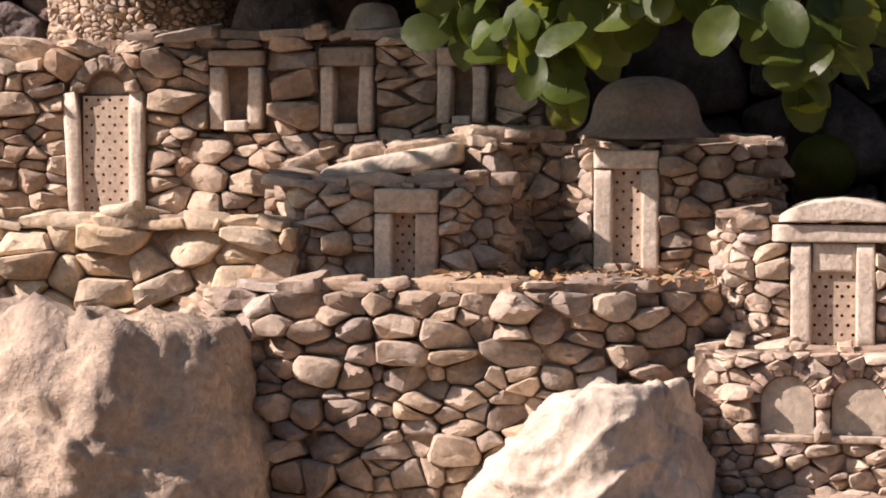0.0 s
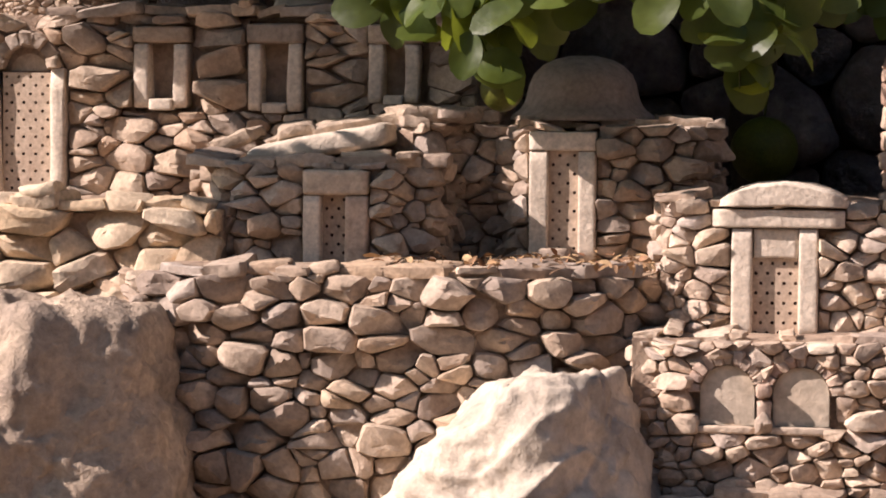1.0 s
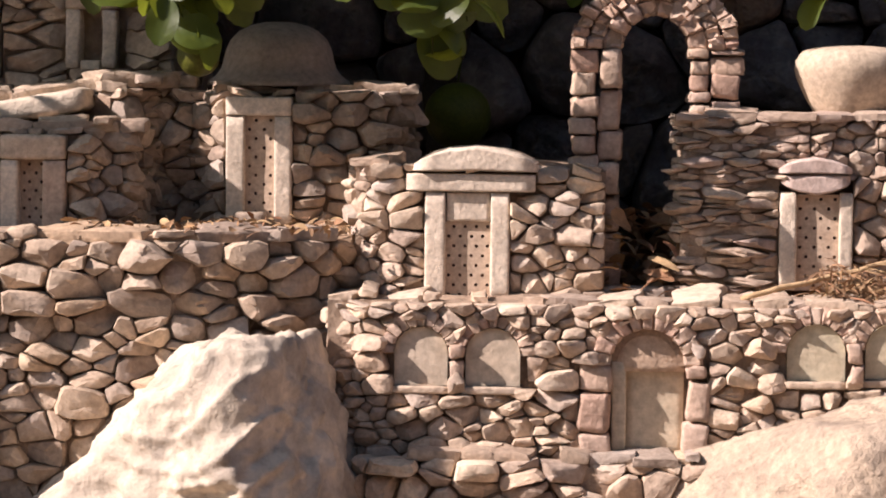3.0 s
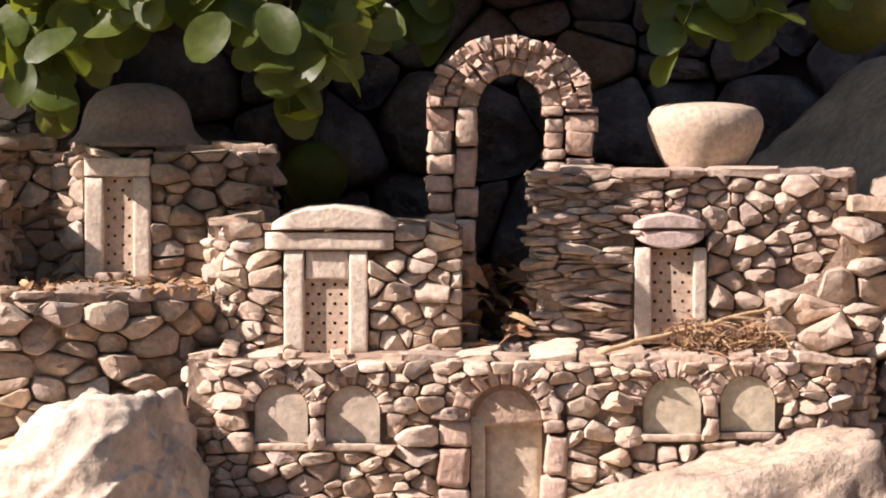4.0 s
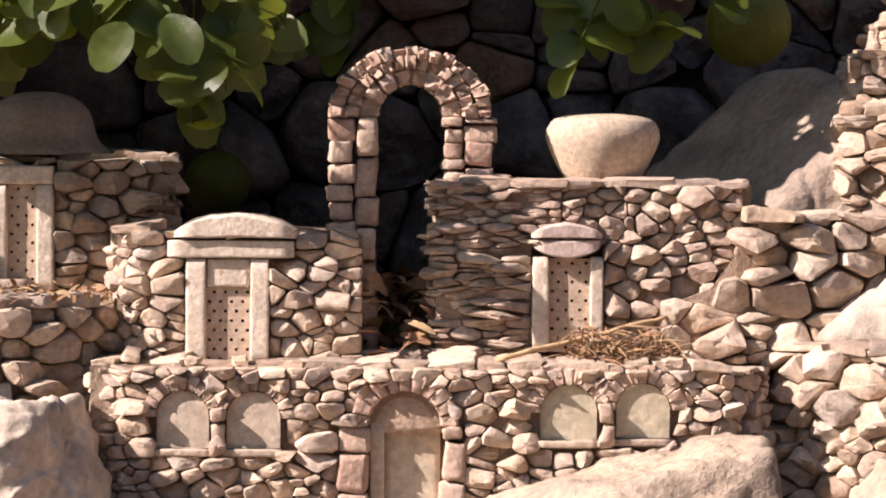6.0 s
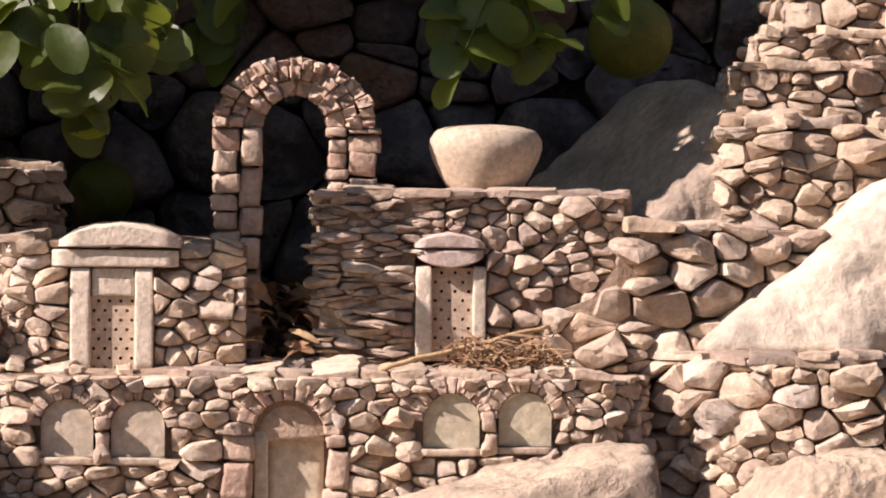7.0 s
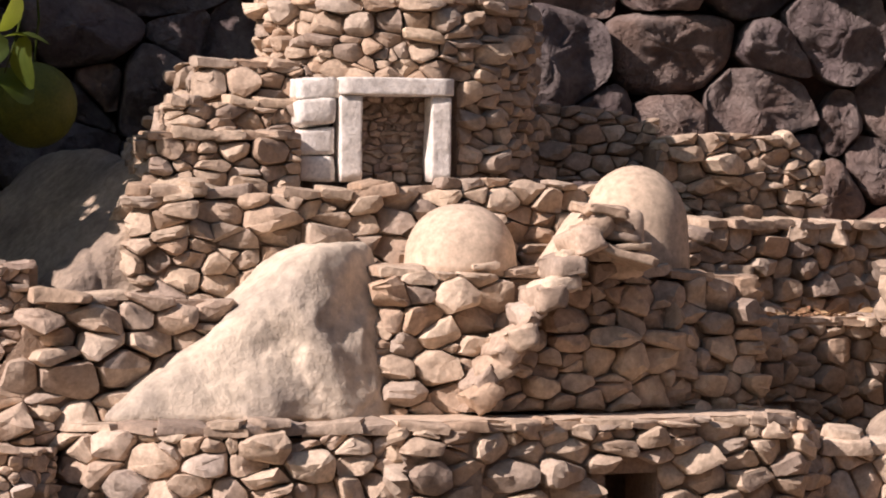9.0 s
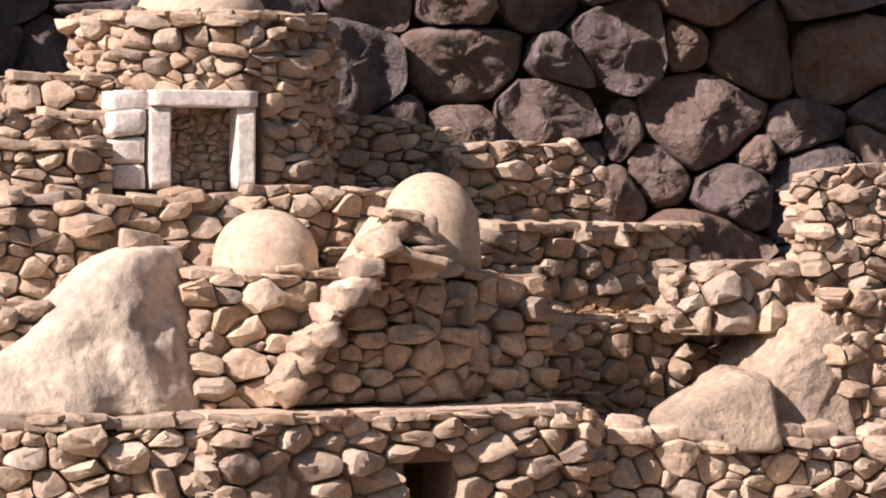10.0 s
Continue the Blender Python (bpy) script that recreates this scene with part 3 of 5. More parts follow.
def window_set(parent, x0, x1, z0, z1, y, side, top, sill, seed):
    """A small window: cut-stone sides, head and sill round a holed board."""
    w = empty_part("window", ((x0 + x1) / 2, y, z0), parent)
    block("window_side", x0 - side, x0, y - 0.012, y + 0.06, z0 - sill * 0.8, z1, M_CUT, w, 0.004, 4, seed, 0.0008, 0.004)
    block("window_side", x1, x1 + side, y - 0.012, y + 0.06, z0 - sill * 0.8, z1, M_CUT, w, 0.004, 4, seed + 1, 0.0008, 0.004)
    block("window_head", x0 - side * 1.05, x1 + side * 1.05, y - 0.016, y + 0.05, z1 + 0.001, z1 + top, M_STONE_WARM, w, 0.005, 4, seed + 2)
    block("window_sill", x0 + 0.001, x1 - 0.001, y - 0.014, y + 0.05, z0 - sill, z0 - 0.001, M_CUT, w, 0.003, 4, seed + 3)
    panel(x0, x1, y + 0.045, z0, z1, w, 0.021, 0.0032, "window_panel", M_PANEL_SHADED)


def empty_part(name, place, parent):
    ob = new(name)
    ob.empty_display_size = 0.02
    ob.parent = parent
    ob.location = Vector(place) - parent.location
    return ob


window_set(house, -1.3951, -1.3493, 1.4945, 1.5919, y, 0.027, 0.03, 0.022, 31)
window_set(house, -1.1893, -1.1429, 1.4885, 1.5915, y, 0.026, 0.036, 0.02, 35)
window_set(house, -0.9714, -0.9339, 1.5031, 1.5911, y, 0.026, 0.036, 0.018, 39)
door = empty_part("door", (-1.6195, 0.42, 1.3079), house)
stack(door, -1.6973, -1.6647, y - 0.014, y + 0.06, 1.3054, 1.5444, 2.0, 43, M_CUT, "jamb", 1, 0.001)
stack(door, -1.577, -1.5457, y - 0.014, y + 0.06, 1.3062, 1.5443, 2.0, 44, M_CUT, "jamb", 1, 0.001)
wedge_arch(door, -1.6208, 1.5443, 0.041, 0.068, y - 0.016, y + 0.05, 7, 45, M_STONE)
panel(-1.6647, -1.5759, y - 0.001, 1.3079, 1.5381, door)
lathe("tympanum", (-1.6208, y + 0.02, 1.5381), [(0.001, -0.002), (0.042, -0.002)] + dome_profile(0.042, 0.042, 2, 8), M_STONE_WARM, door, 24, 1.0, 0.2)

# pebble-faced round tower behind the upper house
tower = empty("pebble_tower", (-1.6476, 0.72, 1.6607), "round tower faced with small pale pebbles, on the roof", "tower")
PT = (-1.6476, 0.72, 1.6607)
rubble("wall", arc(PT[0], 0.9, 0.215, 185, 355, 20), PT[2] - 0.06, PT[2] + 0.16, 0.0135, 1.25, 51, M_STONE, 0.05, (), tower, joint=0.0008, bulge=0.7, deep=0.006)
terrace("roof_earth", -1.9567, -0.8059, UH + 0.03, 0.95, 1.6417, 52, low=0.3, label="flat earth roof of the long house")

boulder("boulder", (-1.1535, 0.6, 1.677), [(0, 0, 1, 0.036), (1, 0, 0.3, 0.046), (-1, 0, 0.2, 0.046), (0, -1, 0.2, 0.04), (0, 1, 0, 0.04), (0, 0, -1, 0.04), (0.7, -0.5, 0.7, 0.045), (-0.7, -0.5, 0.7, 0.045)], 53, M_BOULDER_PALE, "round pale stone lying on the roof edge", 0.2, 0.004, 4)
boulder("boulder", (-1.3618, 0.75, 1.6933), [(0, 0, 1, 0.09), (1, -0.2, 0.5, 0.08), (-1, 0, 0.3, 0.075), (0, -1, 0.3, 0.06), (0, 1, 0, 0.06), (0, 0, -1, 0.06)], 54, M_DARKROCK, "dark grey angular rock behind the roof", 0.06, 0.01, 5)
boulder("boulder", (-1.276, 0.82, 1.7061), [(0, 0, 1, 0.09), (1, -0.2, 0.5, 0.07), (-1, 0, 0.3, 0.06), (0, -1, 0.3, 0.06), (0, 1, 0, 0.06), (0, 0, -1, 0.06)], 55, M_DARKROCK, "dark grey angular rock behind the roof", 0.06, 0.01, 5)

# ---- hut and domed house on the middle terrace ----
hut = empty("miniature_hut", (-1.0068, 0.06, 1.2192), "low round-cornered stone hut with a yellowish lintel", "house")
y = 0.06
hx0, hx1 = -1.2145, -0.8067
rubble("wall", [(hx0 - 0.01, y + 0.14), (hx0 + 0.02, y + 0.03), (hx0 + 0.06, y), (hx1 - 0.10, y), (hx1 - 0.03, y + 0.05), (hx1 - 0.01, y + 0.17)], 1.2125, 1.3892, 0.033, 1.5, 61, M_STONE, 0.1, [
    ("rect", -1.0432, -0.9323, 1.2175, 1.3767)], hut)
caps([(hx0 - 0.03, y + 0.02), (hx1, y + 0.03)], 1.3853, 62, hut, M_STONE_WARM, (0.04, 0.1), (0.010, 0.02), 0.03, 0.09)
block("lintel", -1.0422, -0.9324, y - 0.016, y + 0.05, 1.3361, 1.3776, M_STONE_WARM, hut, 0.005, 5, 63)
block("jamb", -1.0422, -1.0117, y - 0.014, y + 0.05, 1.2173, 1.3352, M_CUT, hut, 0.004, 5, 64)
block("jamb", -0.9715, -0.9323, y - 0.014, y + 0.05, 1.2173, 1.3352, M_BRICK, hut, 0.004, 5, 65)
panel(-1.0117, -0.9715, y + 0.014, 1.2173, 1.3352, hut)
terrace("hut_roof_earth", hx0 + 0.05, hx1 - 0.12, y + 0.03, 0.2, 1.3892, 66, low=0.1, label="earth roof of the round-cornered hut", slope=0.05)

ramp = [(-1.2692, 0.2), (-0.7425, 0.26)]
rubble("ramp_wall", ramp, 1.2891, [(0, 1.3752), (0.25, 1.4076), (0.62, 1.4459), (0.8, 1.4618), (1, 1.462)], 0.03, 1.5, 67, M_STONE, 0.15,
       label="sloping low rubble wall with a pale slab along its top")
caps(ramp, [(0, 1.3752), (0.25, 1.4056), (0.62, 1.4459), (0.8, 1.4599), (1, 1.4601)], 68, bpy.data.objects["ramp_wall"], M_BOULDER, (0.08, 0.16), (0.016, 0.026), 0.03, 0.12)

slab = block("ramp_slab", -1.1522, -0.911, 0.12, 0.24, 1.3972, 1.4354, M_BOULDER_PALE, None, 0.014, 10, 69, 0.0004, 0.006, -10.5)
tagged(slab, "long pale sloping slab lying along the hut roof", "slab")

domed = empty("domed_house", (-0.6258, 0.18, 1.2247), "miniature stone house with a clay dome and white door frame", "house")
y = 0.18
rubble("wall", [(-0.8682, 0.17), (-0.8093, 0.24), (-0.7408, 0.25), (-0.6869, 0.18), (-0.5548, 0.18), (-0.4123, 0.22), (-0.3606, 0.32)], 1.2051, 1.4546, 0.036, 1.45, 71, M_STONE, 0.12, [
    ("rect", -0.6801, -0.5685, 1.2247, 1.443)], domed)
caps([(-0.8999, 0.18), (-0.3575, 0.26)], 1.4527, 72, domed, M_STONE, (0.04, 0.11), (0.008, 0.018), 0.02, 0.1)
block("lintel", -0.6804, -0.5679, y - 0.018, y + 0.05, 1.4108, 1.443, M_CUT, domed, 0.003, 5, 73)
block("jamb", -0.6801, -0.6477, y - 0.016, y + 0.05, 1.2266, 1.4099, M_CUT, domed, 0.003, 5, 74)
block("jamb", -0.5977, -0.5684, y - 0.016, y + 0.05, 1.2266, 1.4099, M_CUT, domed, 0.003, 5, 75)
block("doorstep", -0.665, -0.6086, y - 0.05, y + 0.0, 1.2218, 1.249, M_STONE, domed, 0.008, 4, 76)
panel(-0.6477, -0.5977, y - 0.003, 1.2247, 1.4108, domed)
dc = (-0.6047, 0.3, 1.4616)
lathe("dome", dc, [(0.125, 0.0), (0.122, 0.008), (0.108, 0.018), (0.1, 0.03), (0.096, 0.045), (0.093, 0.06), (0.085, 0.078), (0.07, 0.093), (0.05, 0.103), (0.025, 0.109), (0.003, 0.11)], M_DOME, domed, 56, 1.0, 0.9, 0.02, 77)
terrace("dome_roof_earth", -0.7343, -0.3896, 0.34, 0.6, 1.4566, 78, low=0.25, label="flat roof under the clay dome")
terrace("middle_terrace", -1.2455, -0.7304, -0.07, 0.35, 1.2231, 79, low=0.3)
terrace("middle_terrace", -0.7567, -0.4839, 0.06, 0.35, 1.2231, 791, low=0.3)
terrace("high_terrace", -1.8789, -1.2337, 0.1, 0.5, 1.317, 80, low=0.3)

# ---- retaining walls on the left ----
rubble("retaining_wall", [(-1.409, 0.25), (-1.3725, 0.05), (-1.2995, -0.06), (-1.2045, -0.11), (-1.0655, -0.13), (-0.7273, -0.12), (-0.5748, -0.07), (-0.4704, 0.01), (-0.4291, 0.08)], 0.69, 1.2139, 0.042, 1.6, 81, M_STONE, 0.14,
       label="curved dry-stone retaining wall of tan rubble", bulge=0.65, tilt=0.25)
caps([(-1.3694, 0.02), (-1.2067, -0.1), (-0.7303, -0.1), (-0.5774, -0.05), (-0.4632, 0.03)], 1.2139, 82, bpy.data.objects["retaining_wall"], M_STONE, (0.04, 0.12), (0.010, 0.022), 0.03, 0.1)
rubble("big_stone_wall", [(-1.841, 0.05), (-1.1757, 0.02)], 1.1147, 1.3128, 0.085, 1.25, 83, M_STONE_GOLD, 0.14, label="wall of large warm rounded fieldstones", bulge=0.65)
caps([(-1.8406, 0.05), (-1.1954, 0.02)], 1.3108, 84, bpy.data.objects["big_stone_wall"], M_STONE_GOLD, (0.05, 0.1), (0.012, 0.026), 0.03, 0.09)

boulder("boulder", (-1.4563, -0.22, 0.8911), [(0.12, 0, 1, 0.285), (-0.5, -1, 0.45, 0.2), (0.6, -1, 0.15, 0.2), (1, -0.05, 0.25, 0.262), (-1, 0, 0.2, 0.4), (0, 1, 0.3, 0.2), (0, 0, -1, 0.5), (0.75, -0.3, 0.85, 0.315), (-0.1, -1, -0.2, 0.2)], 91, M_BOULDER,
        "large smooth sandy boulder below the big-stone wall", 0.05, 0.029, 6, 0.004)
boulder("boulder", (-0.5862, -0.28, 0.8806), [(-0.1, 0.1, 1, 0.168), (-0.6, -0.12, 0.7, 0.155), (1, -0.16, 0.34, 0.112), (-0.5, -1, 0.35, 0.13), (0.45, -1, 0.3, 0.13), (1, 0.2, 0.2, 0.17), (0, 1, 0.2, 0.16), (0, 0, -1, 0.5), (-1, 0.1, 0.0, 0.42)], 92, M_BOULDER_PALE,
        "pale pointed boulder leaning on the retaining wall", 0.03, 0.034, 6, 0.007)

# ---- house with the arched slab, and the slate wall ----
slab_house = empty("slab_roof_house", (-0.2606, 0.02, 1.1198), "miniature stone house with a curved slab over its door", "house")
y = 0.02
rubble("wall", [(-0.4621, 0.12), (-0.4308, 0.03), (-0.4066, 0.02), (-0.0365, 0.02)], 1.1076, [(0, 1.3393), (0.7, 1.3393), (1, 1.3393)], 0.03, 1.5, 101, M_STONE_PALE, 0.14, [
    ("rect", -0.3317, -0.1921, 1.1123, 1.2924), ("rect", -0.3596, -0.1517, 1.2905, 1.3261)], slab_house)
caps([(-0.4548, 0.04), (-0.3501, 0.02)], 1.3374, 102, slab_house, M_STONE, (0.06, 0.1), (0.008, 0.012), 0.02, 0.1)
block("lintel", -0.3614, -0.1508, y - 0.022, y + 0.05, 1.2934, 1.3224, M_CUT, slab_house, 0.003, 5, 103)
block("jamb", -0.3308, -0.297, y - 0.018, y + 0.05, 1.116, 1.2915, M_CUT, slab_house, 0.003, 5, 104)
block("jamb", -0.223, -0.1921, y - 0.018, y + 0.05, 1.116, 1.2915, M_CUT, slab_house, 0.003, 5, 105)
block("door_head", -0.296, -0.2239, y - 0.012, y + 0.05, 1.2437, 1.2915, M_CUT, slab_house, 0.002, 5, 106)
panel(-0.297, -0.223, y - 0.004, 1.116, 1.2437, slab_house)


def curved_slab(parent, x0, x1, z0, rise, y0, y1, seed, name="roof_slab", material=None, point=2.0, base=0.0):
    """A thick slab, flat below and arched above."""
    rng = random.Random(seed)
    v, f = round_box(-1, 1, y0, y1, 0, 1, 0.12, 7, rng, 0.0, 0.0)
    off = Vector((rng.uniform(-9, 9), 0, 0))
    out = []
    for p in v:
        u = max(-1, min(1, p.x))
        h = base + (rise - base) * (1 - abs(u) ** point) ** 0.75
        q = Vector(((x0 + x1) / 2 + p.x * (x1 - x0) / 2, p.y, z0 + max(-0.1, p.z) * h))
        out.append(q + Vector((noise.noise(q * 25 + off), noise.noise(q * 25 - off), noise.noise(q * 18 + off))) * 0.0025)
    if rise < 0:
        f = [g[::-1] for g in f]
    return link(name, out, f, material or M_STONE, parent, True, ((x0 + x1) / 2, (y0 + y1) / 2, z0))


curved_slab(slab_house, -0.3548, -0.1423, 1.3252, 0.043, y - 0.03, y + 0.14, 107, "roof_slab", M_CUT, 2.2, 0.006)
terrace("slab_house_roof", -0.4484, -0.0412, 0.05, 0.4, 1.3355, 108, low=0.2, label="flat earth roof of the slab house")

arch = empty("stone_arch", (0.0443, 0.16, 1.1211), "tall free-standing arch of reddish squared stones", "arch")
y0, y1 = 0.10, 0.22
ax, az = 0.043, 1.5298
stack(arch, -0.0977, -0.0517, y0, y1, 1.3145, az, 0.03, 111, M_BRICK, "pier_stone", 1, 0.008)
stack(arch, -0.0508, -0.0115, y0 + 0.006, y1, 1.113, az, 0.06, 112, M_BRICK, "pier_stone", 1, 0.004)
stack(arch, 0.0986, 0.1349, y0 + 0.006, y1, 1.4179, az, 0.03, 113, M_BRICK, "pier_stone", 1, 0.005)
stack(arch, 0.1359, 0.1866, y0, y1, 1.4179, az, 0.035, 114, M_BRICK, "pier_stone", 1, 0.007)
wedge_arch(arch, ax, az, 0.054, 0.086, y0 + 0.006, y1, 8, 115, M_BRICK, point=0.04)
wedge_arch(arch, ax, az, 0.0865, 0.114, y0 + 0.002, y1, 15, 118, M_BRICK, squash=0.93, point=0.02)
wedge_arch(arch, ax, az, 0.1145, 0.142, y0 - 0.002, y1, 19, 116, M_BRICK, squash=0.85)
block("threshold", -0.0397, 0.102, 0.03, 0.10, 1.1093, 1.1386, M_STONE, arch, 0.006, 5, 117, 0.001, 0.004)

slate = empty("slate_house", (0.3068, 0.04, 1.1296), "house front of thin stacked slate with a scrolled pediment", "house")
y = 0.04
rubble("wall", [(0.0802, 0.12), (0.0829, 0.05), (0.0997, 0.04), (0.2971, 0.04)], 1.1108, 1.4195, 0.013, 4.0, 121, M_SLATE, 0.14, [("rect", 0.2473, 0.3912, 1.1296, 1.318)], slate, rough=0.25, bulge=0.6)
rubble("wall", [(0.2971, 0.04), (0.6038, 0.05)], 1.1108, 1.4195, 0.03, 1.35, 122, M_SLATE, 0.14, [("rect", 0.2031, 0.3687, 1.1296, 1.318)], slate)
caps([(0.0761, 0.04), (0.6079, 0.05)], 1.4176, 123, slate, M_SLATE, (0.05, 0.13), (0.006, 0.012), 0.02, 0.12)
block("jamb", 0.2483, 0.2756, y - 0.016, y + 0.05, 1.1372, 1.2973, M_CUT, slate, 0.003, 5, 124)
block("jamb", 0.3452, 0.3677, y - 0.016, y + 0.05, 1.1372, 1.2973, M_CUT, slate, 0.003, 5, 125)
curved_slab(slate, 0.2463, 0.3647, 1.3274, 0.028, y - 0.03, y + 0.05, 126, "pediment", M_PINK, 1.6, 0.008)
curved_slab(slate, 0.25, 0.3628, 1.3264, -0.033, y - 0.026, y + 0.05, 127, "pediment", M_PINK, 1.6, -0.012)
panel(0.2756, 0.3452, y - 0.003, 1.1372, 1.2944, slate)
terrace("slate_house_roof", 0.0905, 0.6185, 0.07, 0.6, 1.4176, 128, low=0.3, label="flat earth roof behind the slate wall")
pot = lathe("clay_pot", (0.3728, 0.16, 1.4195), [(0.058, 0.0), (0.064, 0.006), (0.078, 0.03), (0.092, 0.058), (0.098, 0.078), (0.097, 0.092), (0.09, 0.104), (0.083, 0.11), (0.06, 0.116), (0.03, 0.119), (0.003, 0.12)], M_POT, None, 56, 1, 0.95, 0.03, 129)
tagged(pot, "round tan clay pot standing upside down on the wall", "pot")

# ---- low wall with niches ----
W = -0.16
low = empty("niche_house", (0.0417, -0.16, 0.9258), "low stone front with paired arched niches and a door", "house")
y = W
lowz = 0.8839
rubble("wall", [(-0.4821, -0.1), (-0.4211, -0.15), (-0.3659, -0.16), (0.5534, -0.16), (0.5875, -0.1), (0.6408, -0.04)], lowz - 0.02, 1.122, 0.027, 1.6, 131, M_STONE_PALE, 0.12, [
    ("rect", -0.366, -0.2826, 0.9894, 1.0821), ("disc", -0.3243, 1.0394, 0.056), ("rect", -0.2527, -0.1667, 0.9894, 1.0821), ("disc", -0.2101, 1.0394, 0.057),
    ("rect", -0.0716, 0.1305, lowz - 0.01, 1.0276), ("disc", 0.0344, 1.0276, 0.074),
    ("rect", 0.2545, 0.346, 1.0076, 1.0911), ("disc", 0.2998, 1.0485, 0.06), ("rect", 0.3768, 0.4637, 1.0112, 1.0911), ("disc", 0.4203, 1.053, 0.058)], low)
caps([(-0.4827, -0.12), (0.5576, -0.16)], [(0, 1.1184), (1, 1.1238)], 132, low, M_STONE_PALE, (0.03, 0.085), (0.006, 0.014), 0.008, 0.14)


def niche(cx, half, z0, zs, seed, ring=0.023, deep=0.003, bricks=11):
    """An arched niche with a plastered back, a sill and a ring of small reddish stones."""
    o = empty_part("niche", (cx, W, z0), low)
    verts = [(cx - half, W + deep, z0), (cx + half, W + deep, z0)]
    n = 14
    for i in range(n + 1):
        a = math.pi * i / n
        verts.append((cx + half * math.cos(a), W + deep, zs + half * math.sin(a)))
    front = [(v[0], W - 0.004, v[2]) for v in verts]
    k = len(verts)
    faces = [tuple(range(k))]
    for i in range(k):
        j = (i + 1) % k
        faces.append((i, k + i, k + j, j))
    back = [(v[0], W + deep + 0.01, v[2]) for v in verts]
    faces.append(tuple(2 * k + i for i in range(k))[::-1])
    for i in range(k):
        j = (i + 1) % k
        faces.append((k + i, 2 * k + i, 2 * k + j, k + j))
    link("niche_back", verts + front + back, faces, M_NICHE, o, True, (cx, W + deep, z0), 30)
    wedge_arch(o, cx, zs, half, half + ring, W - 0.003, W + 0.04, bricks, seed, M_BRICK)
    block("niche_sill", cx - half * 1.15, cx + half * 1.08, W - 0.009, W + 0.04, z0 - 0.013, z0, M_STONE_PALE, o, 0.004, 4, seed)
    return o


stack(low, -0.2818, -0.2546, W - 0.014, W + 0.04, 0.9876, 1.0576, 0.045, 161, M_BRICK)
stack(low, 0.3479, 0.375, W - 0.014, W + 0.04, 1.0058, 1.0712, 0.045, 162, M_BRICK)
niche(-0.3243, 0.0425, 0.9913, 1.0421, 141)
niche(-0.2101, 0.0435, 0.9913, 1.0403, 142)
niche(0.2998, 0.046, 1.0076, 1.0512, 143, 0.027)
niche(0.4203, 0.0435, 1.0112, 1.0567, 144, 0.027)
ld = empty_part("door", (0.0344, W, lowz), low)
wedge_arch(ld, 0.0344, 1.0276, 0.058, 0.088, W - 0.006, W + 0.05, 11, 145, M_BRICK)
stack(ld, -0.0725, -0.0236, W - 0.012, W + 0.05, lowz, 1.0276, 0.05, 146, M_BRICK, "jamb_stone")
stack(ld, 0.0942, 0.1323, W - 0.012, W + 0.05, lowz, 1.0276, 0.05, 147, M_BRICK, "jamb_stone")
block("door_leaf", 0.0009, 0.0924, W + 0.022, W + 0.035, lowz, 1.0421, M_NICHE, ld, 0.003, 4, 148)
block("door_post", -0.0217, 0.0018, W + 0.008, W + 0.04, lowz, 1.033, M_NICHE, ld, 0.003, 4, 149)
lathe("tympanum", (0.0344, W + 0.018, 1.0276), [(0.001, -0.01), (0.06, -0.01)] + dome_profile(0.06, 0.06, 2, 8), M_STONE_WARM, ld, 28, 1.0, 0.2)
terrace("niche_terrace", -0.4763, 0.5393, -0.13, 0.3, 1.1229, 150, low=0.3)
rubble("footing_wall", [(-0.4325, -0.2), (-0.3769, -0.23), (0.5808, -0.23)], 0.7, 0.882, 0.05, 1.4, 151, M_STONE_PALE, 0.12, label="footing wall of rounded stones under the niche house")
caps([(-0.4328, -0.2), (0.5801, -0.23)], 0.8802, 152, bpy.data.objects["footing_wall"], M_STONE, (0.04, 0.1), (0.01, 0.018), 0.02, 0.1)
boulder("boulder", (0.464, -0.3, 0.809), [(-0.28, -0.1, 1, 0.175), (-0.6, -0.6, 0.55, 0.2), (0, -1, 0.3, 0.15), (1, 0, 0.3, 0.2), (-1, 0, 0, 0.5), (0, 1, 0, 0.12), (0, 0, -1, 0.4)], 153, M_BOULDER, "rough sandy boulder sloping below the niche house", 0.05, 0.02)


def stick(name, a, b, r, label, seed=0):
    rng = random.Random(seed)
    a, b = Vector(a), Vector(b)
    t = (b - a).normalized()
    u = t.cross(Vector((0, 1, 0))).normalized()
    w = t.cross(u)
    verts, faces, n, m = [], [], 14, 8
    for i in range(n + 1):
        c = a.lerp(b, i / n) + u * rng.gauss(0, 0.0012) + w * rng.gauss(0, 0.0012)
        for j in range(m):
            q = 2 * math.pi * j / m
            verts.append(c + (u * math.cos(q) + w * math.sin(q)) * r * (1 - 0.35 * i / n) * rng.uniform(0.88, 1.12))
    for i in range(n):
        for j in range(m):
            k = (j + 1) % m
            faces.append((i * m + j, i * m + k, (i + 1) * m + k, (i + 1) * m + j))
    faces += [tuple(range(m))[::-1], tuple(n * m + j for j in range(m))]
    return tagged(link(name, verts, faces, M_WOOD, None, True, a), label, "stick")


stick("dry_stick", (0.1834, -0.12, 1.1336), (0.4742, 0, 1.1998), 0.005, "dry bare stick leaning on the terrace", 5)

